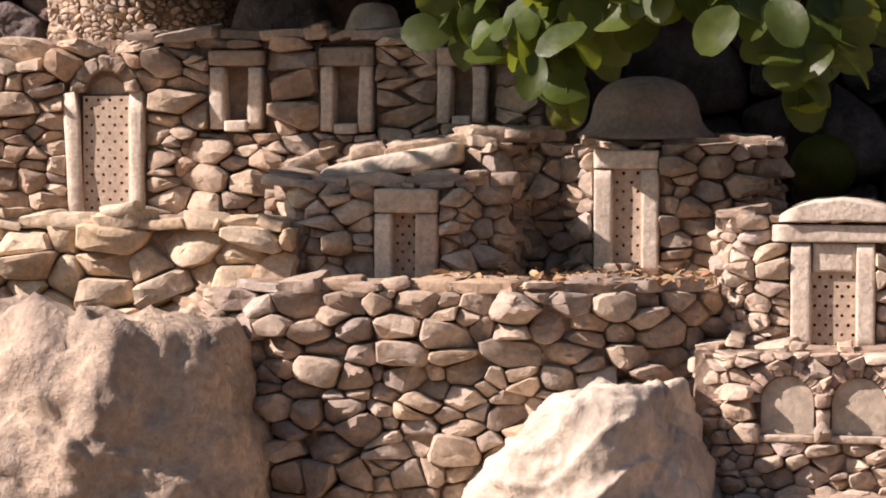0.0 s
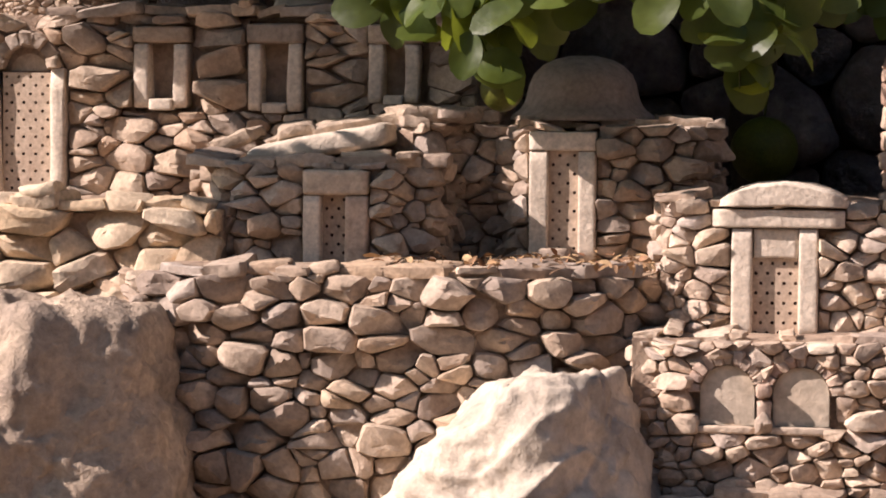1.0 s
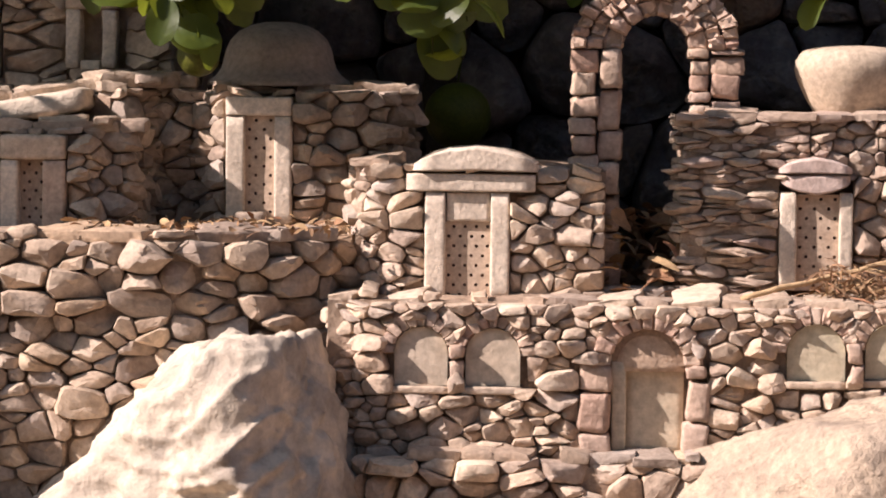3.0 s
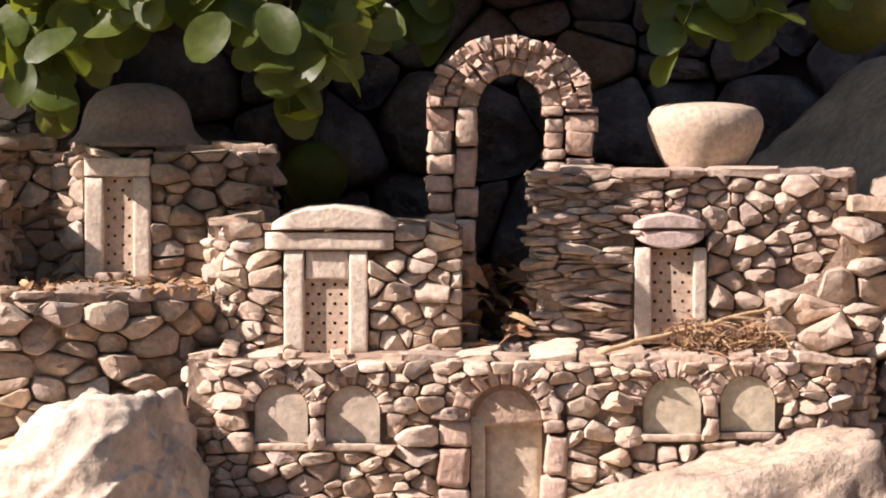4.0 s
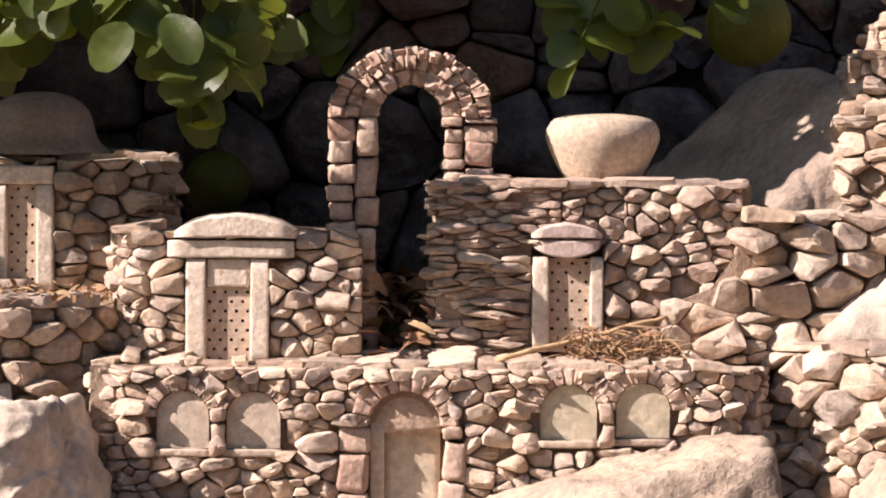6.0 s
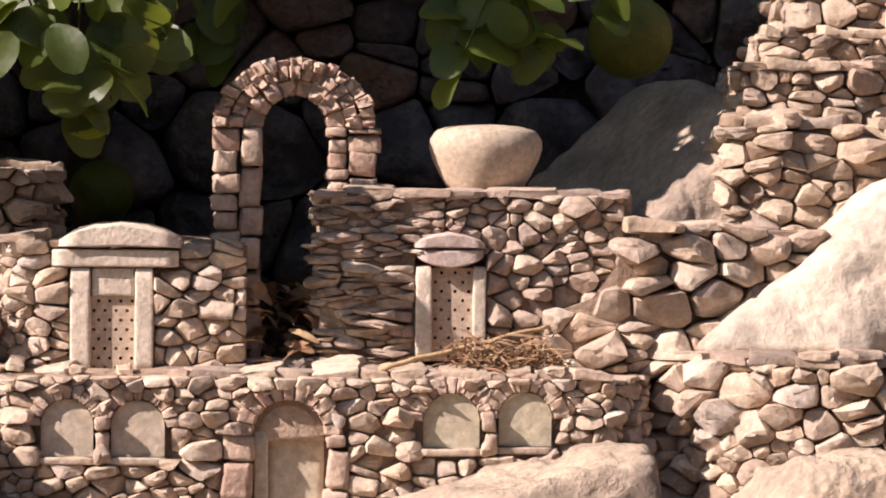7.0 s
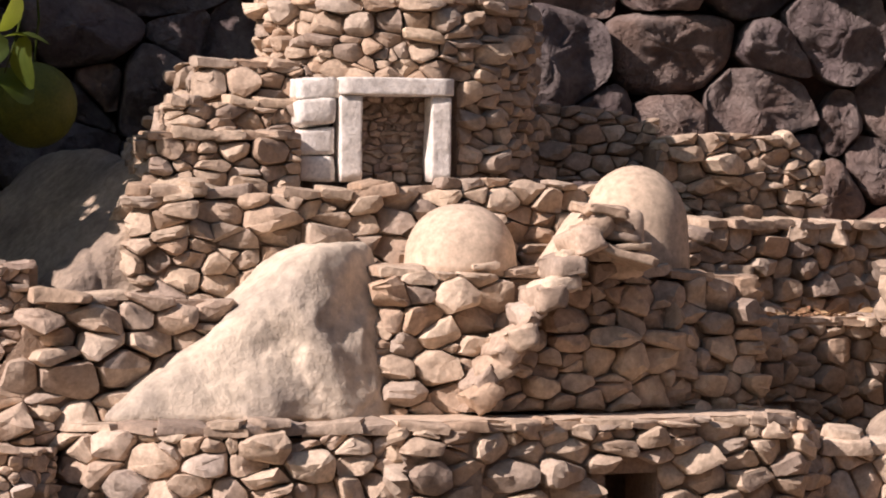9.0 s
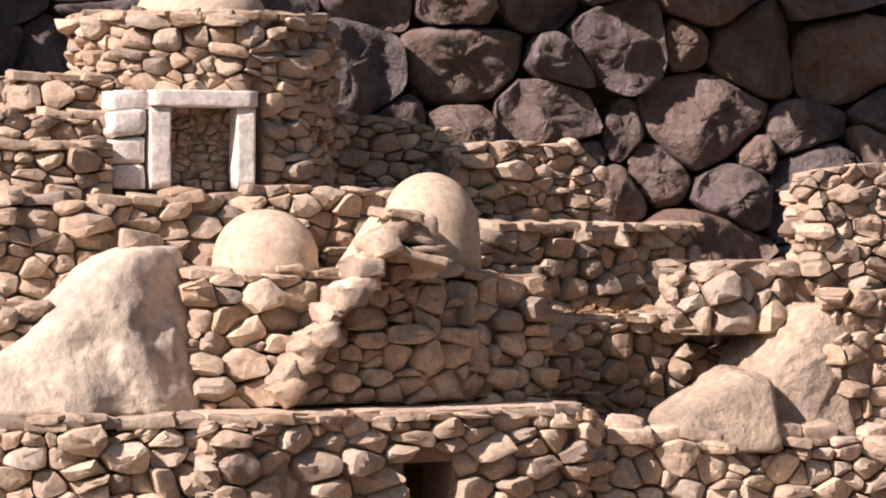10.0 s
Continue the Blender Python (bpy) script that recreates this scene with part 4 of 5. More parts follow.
# ---- stepped walls and tower on the right ----
boulder("boulder", (0.7272, 0.28, 1.2735), [(-0.72, -0.3, 0.8, 0.135), (0, -1, 0.15, 0.12), (-1, -0.2, 0.1, 0.15), (0.3, 0, 1, 0.34), (1, 0, 0.1, 0.5), (0, 1, 0, 0.5), (0, 0, -1, 0.4)], 161, M_BOULDER, "shaded sloping grey-brown rock beside the steps", 0.06, 0.02)
rubble("step_wall", [(0.4607, 0), (0.5878, -0.02), (0.9514, 0.02)], 1.123, [(0, 1.2254), (0.2, 1.2644), (0.3, 1.3653), (0.62, 1.372), (1, 1.3742)], 0.045, 1.6, 162, M_STONE_PALE, 0.14, label="stepped end wall of large squared stones")
caps([(0.6, -0.02), (0.7612, 0)], 1.363, 163, bpy.data.objects["step_wall"], M_STONE, (0.07, 0.11), (0.014, 0.024), 0.03, 0.1)
rubble("terrace_wall", [(0.8009, 0.3), (0.7892, 0.18), (0.8555, 0.15), (1.6402, 0.18)], 1.134, [(0, 1.5409), (0.6, 1.5496), (0.68, 1.579), (0.85, 1.577), (1, 1.5684)], 0.038, 1.5, 164, M_STONE_WARM, 0.14, label="tall terrace wall of warm rubble")
caps([(0.7826, 0.18), (1.2587, 0.16)], 1.5414, 165, bpy.data.objects["terrace_wall"], M_STONE_WARM, (0.04, 0.1), (0.01, 0.02), 0.02, 0.1)
terrace("tower_terrace", 0.7984, 1.6882, 0.19, 0.9, 1.5424, 166, low=0.3)

for k, (t0, t1, zt, zb, yy, row) in enumerate([
        (0.834, 1.1111, 1.6483, 1.5432, 0.26, 0.036),
        (0.8829, 1.1248, 1.709, 1.6299, 0.33, 0.034),
        (0.9402, 1.1386, 1.7834, 1.6726, 0.40, 0.034)]):
    w = rubble("step_terrace_wall", [(t0, yy + 0.25), (t0 + 0.003, yy + 0.02), (t0 + 0.02, yy), (t1, yy)], zb, zt, row, 1.5, 171 + k, M_STONE_WARM, 0.12, label="short stepped terrace wall beside the round tower")
    caps([(t0, yy), (t1, yy)], zt - 0.004, 175 + k, w, M_STONE_WARM, (0.03, 0.08), (0.008, 0.016), 0.012, 0.1)
    terrace("step_fill", t0 + 0.02, t1, yy + 0.03, yy + 0.3, zt - 0.006, 178 + k, low=0.1)

rt = empty("round_tower", (1.3463, 0.5, 1.5712), "round rubble tower with a white-framed doorway and dome", "tower")
tc = (1.3497, 0.5, 1.5768)
tr = 0.5 * (1.6092 - 1.092)
ttop = 1.9045
rubble("wall", arc(tc[0], 0.56, tr, 170, 372, 26), tc[2] - 0.02, ttop, 0.034, 1.6, 181, M_STONE_WARM, 0.06, [("rect", 1.1188, 1.4135, tc[2] - 0.02, 1.7542)], rt)
caps(arc(tc[0], 0.56, tr, 175, 365, 20), ttop - 0.006, 182, rt, M_STONE, (0.03, 0.07), (0.008, 0.016), 0.015, 0.06)
lathe("dome", (tc[0], 0.56, ttop - 0.01), [(0.17, 0.0)] + dome_profile(0.135, 0.1, 2.2, 12, 0.004), M_PLASTER, rt, 56, 1, 1, 0.01, 183)
yd = 0.29
dw = empty_part("doorway", (1.2857, yd, tc[2]), rt)
block("lintel", 1.1824, 1.3931, yd - 0.02, yd + 0.06, 1.7248, 1.7571, M_WHITE, dw, 0.003, 5, 184)
block("jamb", 1.1836, 1.224, yd - 0.014, yd + 0.05, 1.5699, 1.7237, M_WHITE, dw, 0.003, 5, 185, 0, 0.003)
block("jamb", 1.352, 1.3899, yd - 0.014, yd + 0.05, 1.5699, 1.7237, M_WHITE, dw, 0.003, 5, 186, 0, 0.003)
stack(dw, 1.1063, 1.1814, yd - 0.006, yd + 0.08, 1.5699, 1.7549, 0.05, 187, M_WHITE, "side_block")
rubble("inner_wall", [(1.2267, yd + 0.06), (1.3828, yd + 0.06)], tc[2] - 0.01, 1.7399, 0.014, 1.7, 188, M_SLATE, 0.03, (), rt, bulge=0.4, deep=0.008, joint=0.001)

boulder("boulder", (1.056, 0.05, 1.218), [(-0.63, -0.08, 0.78, 0.18), (-0.15, 0, 1, 0.24), (0.1, 0, 1, 0.262), (-0.12, -1, 0.4, 0.15), (0.7, -0.8, 0.3, 0.135), (1, 0, 0, 0.16), (0.2, -1, 0.15, 0.14), (0, 1, 0.1, 0.12), (0, 0, -1, 0.06), (-1, 0, 0, 0.37)], 191, M_BOULDER_PALE,
        "large pale whitish limestone boulder on the terrace", 0.07, 0.012, 6)

# ---- platform with the plaster domes ----
plat = empty("domed_platform", (1.5203, -0.02, 1.165), "square rubble platform carrying two plastered domes", "house")
y = -0.02
px0, px1 = 1.2182, 1.905
rubble("wall", [(1.1751, 0.14), (px0 - 0.006, y + 0.01), (px0 + 0.008, y), (px1 - 0.006, y + 0.09), (px1, y + 0.1), (px1 + 0.01, 0.34)], 1.1553, [(0, 1.4115), (0.15, 1.4135), (0.75, 1.4033), (1, 1.4014)], 0.05, 1.45, 201, M_STONE_WARM, 0.14, (), plat, bulge=0.65)
caps([(1.1757, 0.12), (px0, y + 0.01), (px1, y + 0.09)], [(0, 1.4096), (1, 1.4014)], 202, plat, M_STONE_WARM, (0.06, 0.13), (0.008, 0.018), 0.015, 0.12)
terrace("platform_earth", px0 - 0.03, px1, y + 0.1, 0.3, 1.4084, 203, low=0.2, label="flat earth top of the rubble platform")
tagged(lathe("plaster_dome", (1.3626, 0.1, 1.4138), [(0.101, -0.01), (0.1, 0.012)] + dome_profile(0.099, 0.1, 2.25, 14, 0.016), M_PLASTER, None, 64, 1, 0.95, 0.012, 204), "smooth tan plaster dome on the rubble platform", "dome", "plaster domes")
tagged(lathe("plaster_dome", (1.703, 0.17, 1.4075), [(0.101, -0.01), (0.101, 0.03), (0.099, 0.07)] + dome_profile(0.098, 0.118, 2.0, 14, 0.076), M_PLASTER, None, 64, 1, 0.95, 0.012, 205), "tall egg-shaped tan plaster dome on the platform", "dome", "plaster domes")


def stair():
    """A steep stair of piled stones that leans on the platform."""
    rng = random.Random(211)
    st = empty("stone_stair", (1.4967, -0.1, 1.1798), "steep stair of piled flat stones rising to a point", "stair")
    top, left, right = (1.5706, -0.08, 1.5201), (1.3329, -0.08, 1.1799), (1.7982, -0.08, 1.1762)
    kx = (top[0] - left[0]) / (right[0] - left[0])
    km = (1.6272 - left[0]) / (right[0] - left[0])
    rubble("wall", [(left[0], y - 0.075), (right[0] - 0.08, y + 0.02), (right[0], y + 0.08)], left[2] - 0.005, [(0, left[2] + 0.01), (kx, top[2] - 0.01), (kx + 0.03, top[2] - 0.012), (km, 1.4253), (1, left[2] + 0.1)], 0.046, 1.5, 212, M_STONE_WARM, 0.1, (), st, bulge=0.55, tilt=0.3)
    n = 14
    for i in range(n):
        k = (i + 0.3) / n
        cx, cz = left[0] + (top[0] - left[0]) * k, left[2] + (top[2] - left[2]) * k
        w, h = rng.uniform(0.036, 0.068), rng.uniform(0.022, 0.038)
        block("step", cx - 0.022, cx - 0.022 + w, y - 0.108 + rng.uniform(-0.02, 0.016), y + 0.0, cz - 0.004, cz + h, M_STONE_PALE if rng.random() < 0.5 else M_STONE_WARM, st, 0.009, 4, rng.randrange(9999), 0.003, 0.018, rng.gauss(-16, 17))
    for i in range(6):
        k = 5 - i
        block("cap_stone", top[0] - 0.036 + 0.003 * k + rng.gauss(0, 0.006), top[0] + 0.028 + 0.010 * k + rng.gauss(0, 0.008), y - 0.10 + rng.uniform(-0.015, 0.01), y + 0.01, top[2] - 0.012 - 0.015 * k, top[2] - 0.012 - 0.015 * k + rng.uniform(0.012, 0.02), M_STONE_WARM, st, 0.005, 4, 400 + i, 0.002, 0.010, rng.gauss(5, 7))
    # smooth plaster fillet behind the head of the stair
    v, f = round_box(1.47, 1.66, y - 0.02, y + 0.10, 1.40, 1.522, 0.02, 7, rng, 0.0008, 0.004)
    v = [Vector((q.x + 0.085 * (q.z - 1.40) / 0.12 * (1.66 - q.x) / 0.19, q.y, q.z)) for q in v]
    link("plaster_fillet", v, f, M_PLASTER, st, True, (1.56, y, 1.40))
    return st


stair()

# ---- lower bastion ----
rubble("bastion_wall", arc(0.9657, 0.14, 0.9119 - 0.5735, 182, 270, 12, 0.34) + [(1.1771, -0.2)], 0.72, 1.1538, 0.048, 1.4, 221, M_STONE_PALE, 0.14, label="rounded bastion of large squared rubble", bulge=0.65)
caps(arc(0.9654, 0.14, 0.9119 - 0.5772, 182, 270, 12, 0.34) + [(1.1768, -0.2)], 1.1501, 222, bpy.data.objects["bastion_wall"], M_STONE, (0.05, 0.14), (0.01, 0.018), 0.02, 0.14)
rubble("vault_wall", [(1.192, -0.12), (1.1757, -0.23), (1.1829, -0.24), (1.915, -0.136), (1.955, -0.02)], 0.72, 1.1619, 0.043, 1.5, 223, M_STONE_WARM, 0.14, [("rect", 1.548, 1.645, 0.73, 1.075), ("disc", 1.5965, 1.05, 0.052)], label="rubble wall with a small dark arched vault")


def floor_slab(name, front, back, z0, z1, material, parent, seed):
    """A thin poured slab between two lines in plan, with an uneven edge."""
    rng = random.Random(seed)
    a, b = Path(front), Path(back)
    n, m, verts, faces = 40, 6, [], []
    for i in range(n + 1):
        p, q = a.xy(a.length * i / n), b.xy(b.length * i / n)
        p += Vector((rng.gauss(0, 0.0015), rng.gauss(0, 0.003)))
        lift = rng.gauss(0, 0.0012)
        verts.append((p.x, p.y + 0.004, z0))
        for j in range(m + 1):
            c = p.lerp(q, j / m)
            verts.append((c.x, c.y, z1 + lift * (1 - j / m) + 0.002 * noise.noise(Vector((c.x, c.y, 0)) * 22)))
    for i in range(n):
        for j in range(m + 1):
            k = i * (m + 2) + j
            faces.append((k, k + m + 2, k + m + 3, k + 1))
    k = n * (m + 2)
    faces += [tuple(range(m + 2)), tuple(range(k, k + m + 2))[::-1], tuple(i * (m + 2) for i in range(n + 1))[::-1] + tuple(i * (m + 2) + m + 1 for i in range(n + 1))]
    return link(name, verts, faces, material, parent, True, (*front[0], z0), 40)


floor_slab("terrace_slab", [(1.175, -0.222), (1.90, -0.118), (1.935, -0.03)], [(1.19, 0.1), (1.8, 0.12), (1.9, 0.14)], 1.160, 1.1685, M_PLASTER, bpy.data.objects["vault_wall"], 224)
caps([(1.1757, -0.232), (1.1829, -0.238), (1.915, -0.134)], 1.1565, 228, bpy.data.objects["vault_wall"], M_STONE_WARM, (0.03, 0.09), (0.008, 0.014), 0.012, 0.03, 0.95)
terrace("bastion_terrace", 0.7795, 1.17, -0.13, 0.2, 1.1557, 225, low=0.3)
terrace("bastion_terrace", 1.17, 1.8949, 0.11, 0.3, 1.1557, 227, low=0.3)
boulder("boulder", (0.9446, -0.3, 0.9142), [(0, 0, 1, 0.085), (-0.6, -0.3, 0.6, 0.12), (0.6, -0.3, 0.6, 0.13), (0, -1, 0.3, 0.1), (1, 0, 0, 0.2), (-1, 0, 0, 0.2), (0, 1, 0, 0.08), (0, 0, -1, 0.4)], 226, M_BOULDER, "pale smooth boulder at the foot of the bastion", 0.06, 0.02)

# ---- far right: back walls, block stand and right tower ----
rubble("back_terrace_wall", [(1.8649, 0.38), (2.4182, 0.56)], 1.3159, 1.4972, 0.04, 1.35, 231, M_STONE_WARM, 0.14, label="brown rubble terrace wall behind the domes")
caps([(1.8766, 0.38), (2.4244, 0.56)], 1.4926, 232, bpy.data.objects["back_terrace_wall"], M_STONE_WARM, (0.03, 0.1), (0.008, 0.016), 0.02, 0.1)
terrace("back_terrace", 1.6103, 2.3995, 0.57, 0.95, 1.4949, 233, low=0.2)
rubble("court_wall", [(1.957, 0.22), (2.2358, 0.28), (2.3946, 0.28)], 1.1042, 1.3174, 0.04, 1.4, 234, M_STONE_WARM, 0.14, label="shaded court wall of brown rubble")
caps([(1.9568, 0.22), (2.2356, 0.28), (2.3944, 0.28)], 1.313, 235, bpy.data.objects["court_wall"], M_STONE_WARM, (0.03, 0.08), (0.008, 0.014), 0.02, 0.1)
terrace("court_terrace", 1.9367, 2.5839, 0.31, 0.6, 1.3152, 236, low=0.2)
terrace("court_floor", 1.8464, 2.6655, -0.05, 0.3, 1.1040, 237, low=0.3)
st = empty("block_stand", (2.2933, 0.1, 1.2912), "small squat stand of pale squared stones", "stone stand")
rubble("wall", [(2.2387, 0.24), (2.1748, 0.1), (2.2761, 0.06), (2.4369, 0.1)], 1.289, 1.4319, 0.055, 1.1, 238, M_STONE, 0.12, (), st, bulge=0.65)
terrace("stand_top", 2.2597, 2.5216, 0.1, 0.3, 1.4297, 239, low=0.1, label="gravel top of the squat stand")
rubble("ruin_wall", [(1.8728, 0.55), (2.2306, 0.6)], 1.4993, [(0, 1.6583), (0.2, 1.6751), (0.8, 1.6746), (1, 1.6167)], 0.036, 1.7, 241, M_STONE_WARM, 0.14, label="low ruined wall of flat rubble before the dark rocks")
rubble("ruin_wall", [(1.6411, 0.62), (1.8954, 0.62)], 1.5802, [(0, 1.7294), (0.4, 1.7248), (1, 1.7032)], 0.03, 1.8, 242, M_STONE_WARM, 0.14, label="low shaded wall of flat rubble before the dark rocks")
boulder("boulder", (2.4073, 0.06, 1.1925), [(-0.75, -0.2, 0.55, 0.085), (0.15, 0, 1, 0.155), (-0.25, -1, 0.25, 0.1), (1, -0.3, 0.1, 0.11), (0, 1, 0, 0.12), (0, 0, -1, 0.13), (-1, 0, -0.1, 0.1)], 243, M_BOULDER, "tall sandy brown rock between the court and the pier", 0.06, 0.014, 6, 0.006)
boulder("boulder", (2.2425, -0.02, 1.1395), [(-0.5, -0.1, 0.85, 0.062), (0.3, -0.1, 1, 0.085), (-0.25, -1, 0.3, 0.08), (1, -0.3, 0.1, 0.085), (0, 1, 0, 0.1), (0, 0, -1, 0.06), (-1, 0, 0.1, 0.13)], 247, M_BOULDER, "low sandy rock lying in the court", 0.07, 0.010, 5, 0.004)
rw = rubble("right_tower_wall", [(2.5243, 0.3), (2.448, 0.12), (2.4637, 0.08), (3.0179, 0.05)], 1.3669, [(0, 1.5888), (0.3, 1.6112), (0.5, 1.6283), (1, 1.6456)], 0.036, 1.5, 244, M_STONE_WARM, 0.14, label="rising rubble wall of a tower at the terrace end")
rubble("right_pier_wall", [(2.5415, 0.2), (2.454, 0), (2.4569, -0.04), (2.9685, -0.04)], 1.0773, 1.3789, 0.04, 1.25, 245, M_STONE_WARM, 0.14, label="broad rubble pier below the end tower")
rubble("front_court_wall", [(1.93, 0.0), (1.96, -0.085), (2.18, -0.10), (2.93, -0.12)], 0.7, 1.1010, 0.05, 1.4, 246, M_STONE_PALE, 0.12, label="front wall of pale rounded stones below the court")
caps([(1.96, -0.085), (2.18, -0.10), (2.93, -0.12)], 1.0990, 248, bpy.data.objects["front_court_wall"], M_STONE_PALE, (0.04, 0.11), (0.014, 0.032), 0.02, 0.1)


# ---- citrus tree ----
def leaf_mesh(rng, length, width, n=7):
    """A curved leaf with a folded midrib: local x along it, z its upper side."""
    verts, faces = [], []
    droop, fold, twist = rng.uniform(0.1, 0.5), rng.uniform(0.1, 0.35), rng.gauss(0, 0.25)
    for i in range(n + 1):
        u = i / n
        w = width / 2 * max(0.03, math.sqrt(max(0.0, 1 - (2 * (0.04 + 0.95 * u) ** 1.15 - 1) ** 2)))
        for k in (-1, -0.5, 0, 0.5, 1):
            wave = 0.03 * width * math.sin(9 * u + k * 3)
            verts.append(Vector((u * length, k * w, fold * abs(k) * w - droop * length * u * u + wave * abs(k) + twist * k * w * u)))
    for i in range(n):
        for k in range(4):
            a = i * 5 + k
            faces.append((a, a + 5, a + 6, a + 1))
    return verts, faces


def tube(pts, r0, r1, m=7):
    verts, faces = [], []
    for i, p in enumerate(pts):
        p = Vector(p)
        t = (Vector(pts[min(i + 1, len(pts) - 1)]) - Vector(pts[max(i - 1, 0)])).normalized()
        u = t.orthogonal().normalized()
        w = t.cross(u)
        r = r0 + (r1 - r0) * i / (len(pts) - 1)
        for j in range(m):
            q = 2 * math.pi * j / m
            verts.append(p + (u * math.cos(q) + w * math.sin(q)) * r)
    for i in range(len(pts) - 1):
        for j in range(m):
            k = (j + 1) % m
            faces.append((i * m + j, i * m + k, (i + 1) * m + k, (i + 1) * m + j))
    return verts, faces


def citrus_tree():
    rng = random.Random(301)
    base = Vector((-0.3356, 0.92, 0.7))
    tree = empty("citrus_tree", base, "leafy citrus tree with glossy rounded leaves overhanging the houses", "tree")
    stem = [base + Vector((0.02 * math.sin(i), 0.01 * i, 0.19 * i)) for i in range(8)]
    v, f = tube(stem, 0.06, 0.04, 10)
    link("trunk", v, f, M_BARK, tree, True, base)
    fork = stem[-1]
    for k in range(9):
        a = radians(200 + 40 * k * 0.55) if k < 6 else radians(20 + 60 * k)
        end = fork + Vector((math.cos(a) * rng.uniform(0.6, 1.4) - 0.2, math.sin(a) * 0.55 - 0.05, rng.uniform(0.05, 0.5)))
        pts = [fork.lerp(end, i / 6) + Vector((0, 0, 0.14 * math.sin(math.pi * i / 6))) for i in range(7)]
        v, f = tube(pts, 0.025, 0.007)
        link("branch", v, f, M_BARK, tree, True, fork)
    # added branch above the view, out to the shade clump on the right
    end = Vector((2.42, 0.62, 2.3))
    pts = [fork.lerp(end, i / 8) + Vector((0, 0, 0.3 * math.sin(math.pi * i / 8))) for i in range(9)]
    v, f = tube(pts, 0.03, 0.006)
    link("branch", v, f, M_BARK, tree, True, fork)
    # the unseen crown, over and behind the houses, with added clumps that cast shade
    verts, faces = [], []
    for i in range(7520):
        while True:
            u = Vector((rng.uniform(-1, 1), rng.uniform(-1, 1), rng.uniform(-1, 1)))
            if abs(u.x) ** 4 + abs(u.y) ** 4 + abs(u.z) ** 4 < 1:
                break
        c = Vector((-1.07, 0.53, 2.36)) + Vector((u.x * 1.0, u.y * 0.58, u.z * 0.4))
        # added clumps: shade for the right rocks, hut, grey-brown boulder and back wall
        if i > 7270:
            c = Vector((2.42, 0.6, 2.3)) + Vector((u.x * 0.22, u.y * 0.22, u.z * 0.1))
        elif i > 7160:
            c = Vector((-1.79, -0.21, 1.97)) + Vector((u.x * 0.14, u.y * 0.05, u.z * 0.06))
        elif i > 6900:
            c = Vector((-0.34, 0.08, 2.2)) + Vector((u.x * 0.17, u.y * 0.15, u.z * 0.09))
        elif i > 6200:
            c = Vector((0.02, 0.74, 2.36)) + Vector((u.x * 0.36, u.y * 0.34, u.z * 0.3))
        c.z += 0.08 * noise.noise(c * 3) if i <= 6200 else 0
        lv, lf = leaf_mesh(rng, rng.uniform(0.08, 0.12), rng.uniform(0.055, 0.075), 4)
        m = Euler((rng.gauss(0, 0.6), rng.uniform(0.0, 0.9), rng.uniform(0, 6.28))).to_matrix()
        n = len(verts)
        verts += [c + m @ q for q in lv]
        faces += [tuple(n + q for q in g) for g in lf]
    crown = link("crown", verts, faces, M_CROWN, tree, True, (-1.07, 0.53, 2.36))
    tagged(crown, "unseen crown of dark glossy leaves, with clumps added to cast shade", "", "", "stuff")
    # hanging twigs: start, end, leaves, spread
    twigs = [
        ((-0.9261, 0.1, 1.7578), (-0.8671, 0.1, 1.613), 9, 0.05), ((-0.8108, 0.05, 1.7546), (-0.7286, 0.05, 1.5545), 11, 0.045), ((-0.6983, 0, 1.7514), (-0.6743, 0, 1.6386), 8, 0.045),
        ((-0.729, 0, 1.7845), (-0.6898, 0.05, 1.6279), 10, 0.05), ((-0.615, -0.02, 1.7927), (-0.6086, 0, 1.6732), 8, 0.05), ((-0.5326, -0.1, 1.7791), (-0.4417, -0.1, 1.6698), 8, 0.05),
        ((-0.414, -0.1, 1.7882), (-0.3519, -0.08, 1.6247), 9, 0.045), ((-0.2891, -0.05, 1.791), (-0.2604, -0.08, 1.5698), 9, 0.045), ((-0.3164, -0.06, 1.6712), (-0.3167, -0.06, 1.5103), 5, 0.03), ((-0.2502, 0.1, 1.79), (-0.2124, 0.1, 1.6765), 6, 0.05),
        ((0.3891, 0.16, 1.7933), (0.3164, 0.14, 1.6253), 5, 0.02), ((0.4291, 0.18, 1.7944), (0.4679, 0.18, 1.6599), 6, 0.03), ((0.3341, 0.2, 1.7955), (0.3053, 0.2, 1.7184), 3, 0.03),
        ((0.6087, 0.25, 1.8519), (0.5802, 0.25, 1.7519), 3, 0.03),
        ((-0.1467, 0.5, 1.8322), (-0.0959, 0.5, 1.6898), 8, 0.06)]
    for a, b, count, spread in twigs:
        a, b = Vector(a), Vector(b)
        root = a + Vector((0, 0.15, 0.25))
        pts = [root, a] + [a.lerp(b, i / 4) + Vector((0, -0.02 * math.sin(math.pi * i / 4), 0)) for i in range(1, 5)]
        v, f = tube(pts, 0.0026, 0.0012)
        twig = link("twig", v, f, M_TWIG, tree, True, root)
        count = int(count * 1.7)
        for k in range(count):
            c = a.lerp(b, (k + 0.4) / count) + Vector((rng.gauss(0, spread * 0.5), rng.gauss(0, spread * 0.8), rng.gauss(0, spread * 0.3)))
            lv, lf = leaf_mesh(rng, rng.uniform(0.066, 0.094), rng.uniform(0.054, 0.074))
            side = rng.uniform(-1.35, 1.35) + (math.pi if rng.random() < 0.5 else 0)
            down = rng.uniform(-0.2, 1.1)
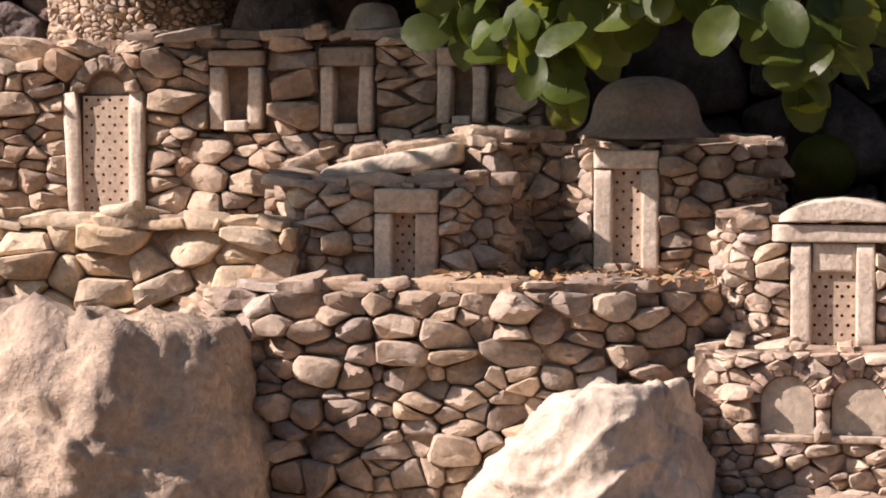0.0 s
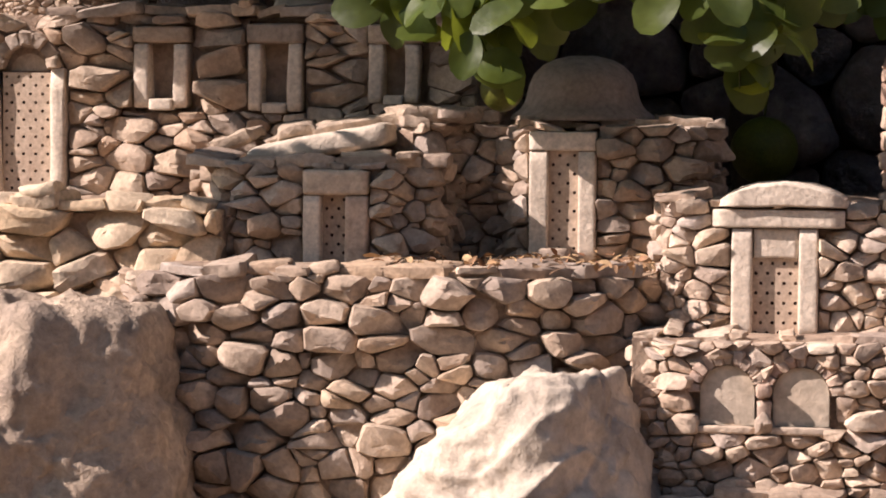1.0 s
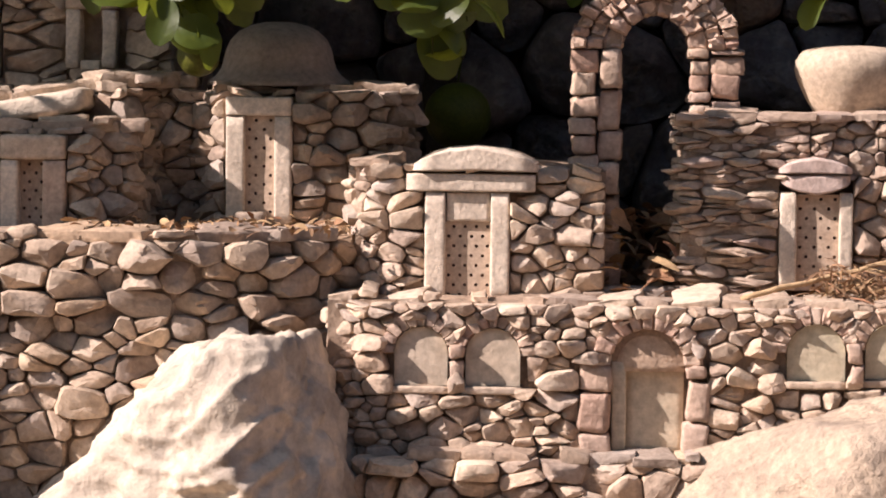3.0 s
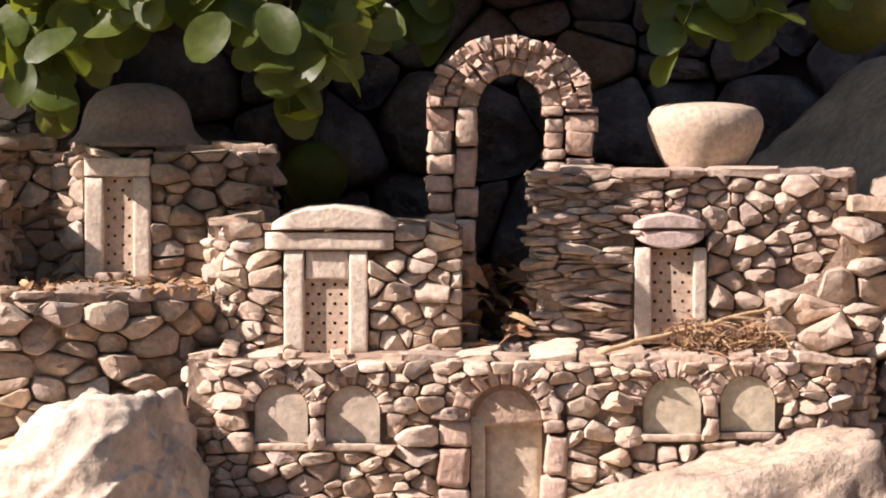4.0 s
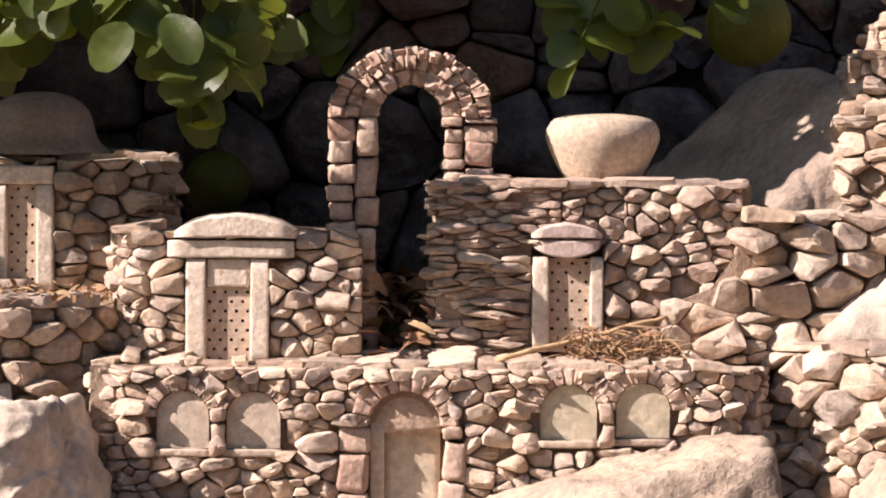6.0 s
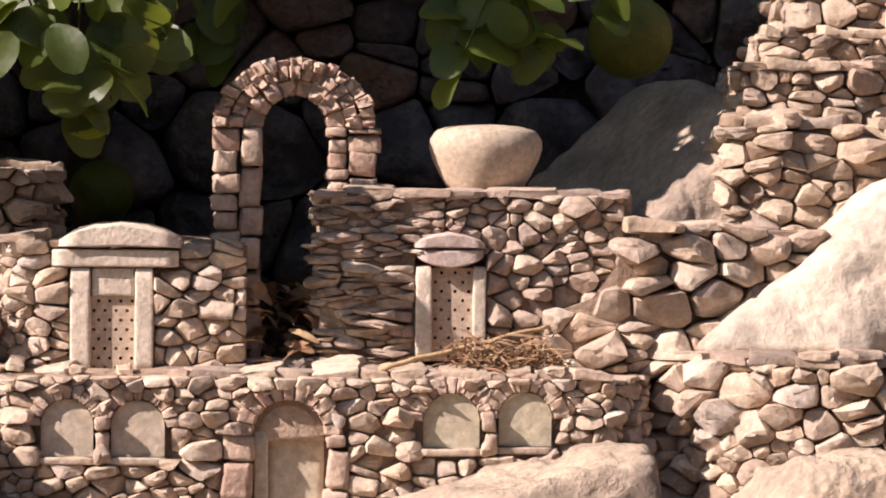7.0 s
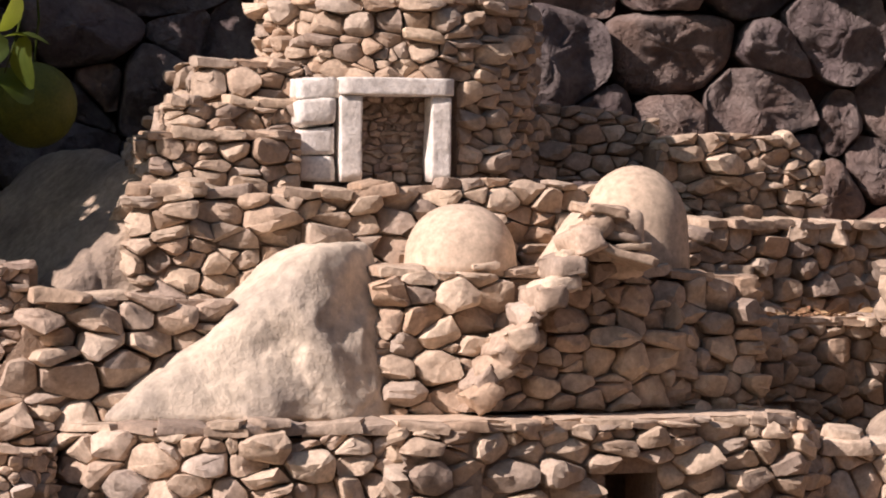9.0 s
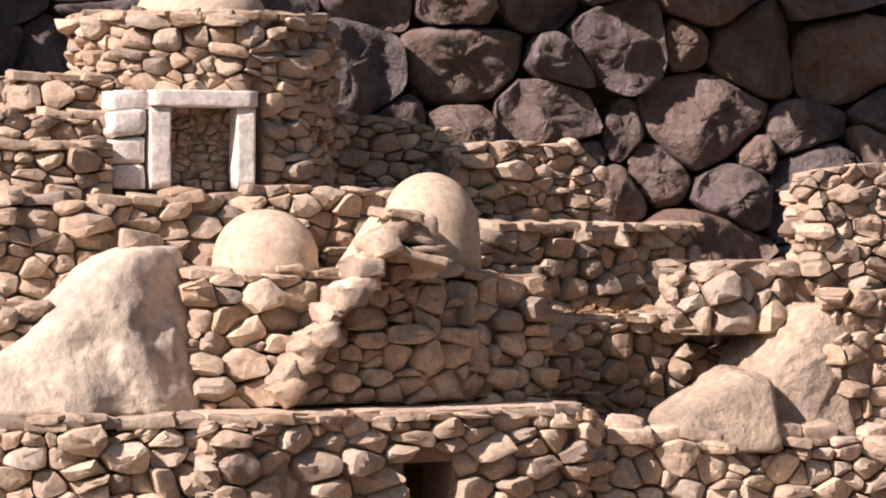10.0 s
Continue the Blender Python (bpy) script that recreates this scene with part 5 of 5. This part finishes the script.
            way = Vector((math.cos(side) * math.cos(down), -abs(math.sin(side)) * 0.5 * math.cos(down), -math.sin(down))).normalized()
            up = Vector((rng.gauss(-0.2, 0.5), -0.7 + rng.gauss(0, 0.4), 0.5 + rng.gauss(0, 0.45)))
            yv = up.cross(way).normalized()
            m = Matrix((way, yv, way.cross(yv))).transposed()
            link("leaf", [c + m @ q for q in lv], lf, M_LEAF, twig, True, c)
    return tree


citrus_tree()


def fruit(c, r, seed):
    o = lathe("citrus_fruit", c, [(0.004, -r)] + [(r * math.cos(math.radians(a)), r * math.sin(math.radians(a))) for a in range(-80, 81, 10)] + [(0.004, r)], M_FRUIT, None, 36, 1, 1, 0.015, seed)
    verts, faces = tube([Vector(c) + Vector((0, 0, r)), Vector(c) + Vector((0.01, 0.02, r + 0.08)), Vector(c) + Vector((0.0, 0.06, r + 0.3))], 0.002, 0.0025)
    link("stem", verts, faces, M_TWIG, o, True, Vector(c) + Vector((0, 0, r)))
    tagged(o, "round green citrus fruit hanging from the tree", "fruit", "citrus fruits")


fruit((0.6551, 0.45, 1.7033), 0.078, 1)
fruit((-0.3162, 0.7, 1.4061), 0.062, 2)
fruit((-0.7206, 0.12, 1.5118), 0.036, 3)


def litter(name, x0, x1, y0, y1, z, count, seed, label, size=(0.02, 0.04), lift=0.02, slim=(0.2, 0.6)):
    """Dry leaves and scraps lying on the earth."""
    rng = random.Random(seed)
    verts, faces = [], []
    for i in range(count):
        c = Vector((rng.uniform(x0, x1), rng.uniform(y0, y1), z + rng.random() ** 2 * lift + 0.004))
        s = rng.uniform(*size)
        lv, lf = leaf_mesh(rng, s, s * rng.uniform(*slim))
        m = Euler((rng.gauss(0, 0.5), rng.gauss(0, 0.4), rng.uniform(0, 6.28))).to_matrix()
        n = len(verts)
        verts += [c + m @ q for q in lv]
        faces += [tuple(n + q for q in g) for g in lf]
    tagged(link(name, verts, faces, M_DRYLEAF, None, True, (x0, y0, z)), label, "leaf litter", "", "stuff")


litter("leaf_litter", -0.0371, 0.1009, 0.02, 0.5, 1.1289, 260, 1, "brown dry leaves heaped inside the arch", (0.03, 0.06), 0.12)
litter("leaf_litter", -0.9178, -0.4512, -0.1, 0.1, 1.2259, 260, 2, "dry leaves strewn along the terrace edge", (0.012, 0.03), 0.015, (0.1, 0.5))
litter("leaf_litter", 0.3078, 0.4726, -0.12, 0.02, 1.1285, 700, 3, "heap of dry straw behind the stick", (0.02, 0.06), 0.05, (0.04, 0.12))
litter("leaf_litter", 2.0093, 2.3047, 0.28, 0.45, 1.3129, 260, 4, "dry twigs and leaves on the court terrace", (0.015, 0.04), 0.015, (0.08, 0.4))
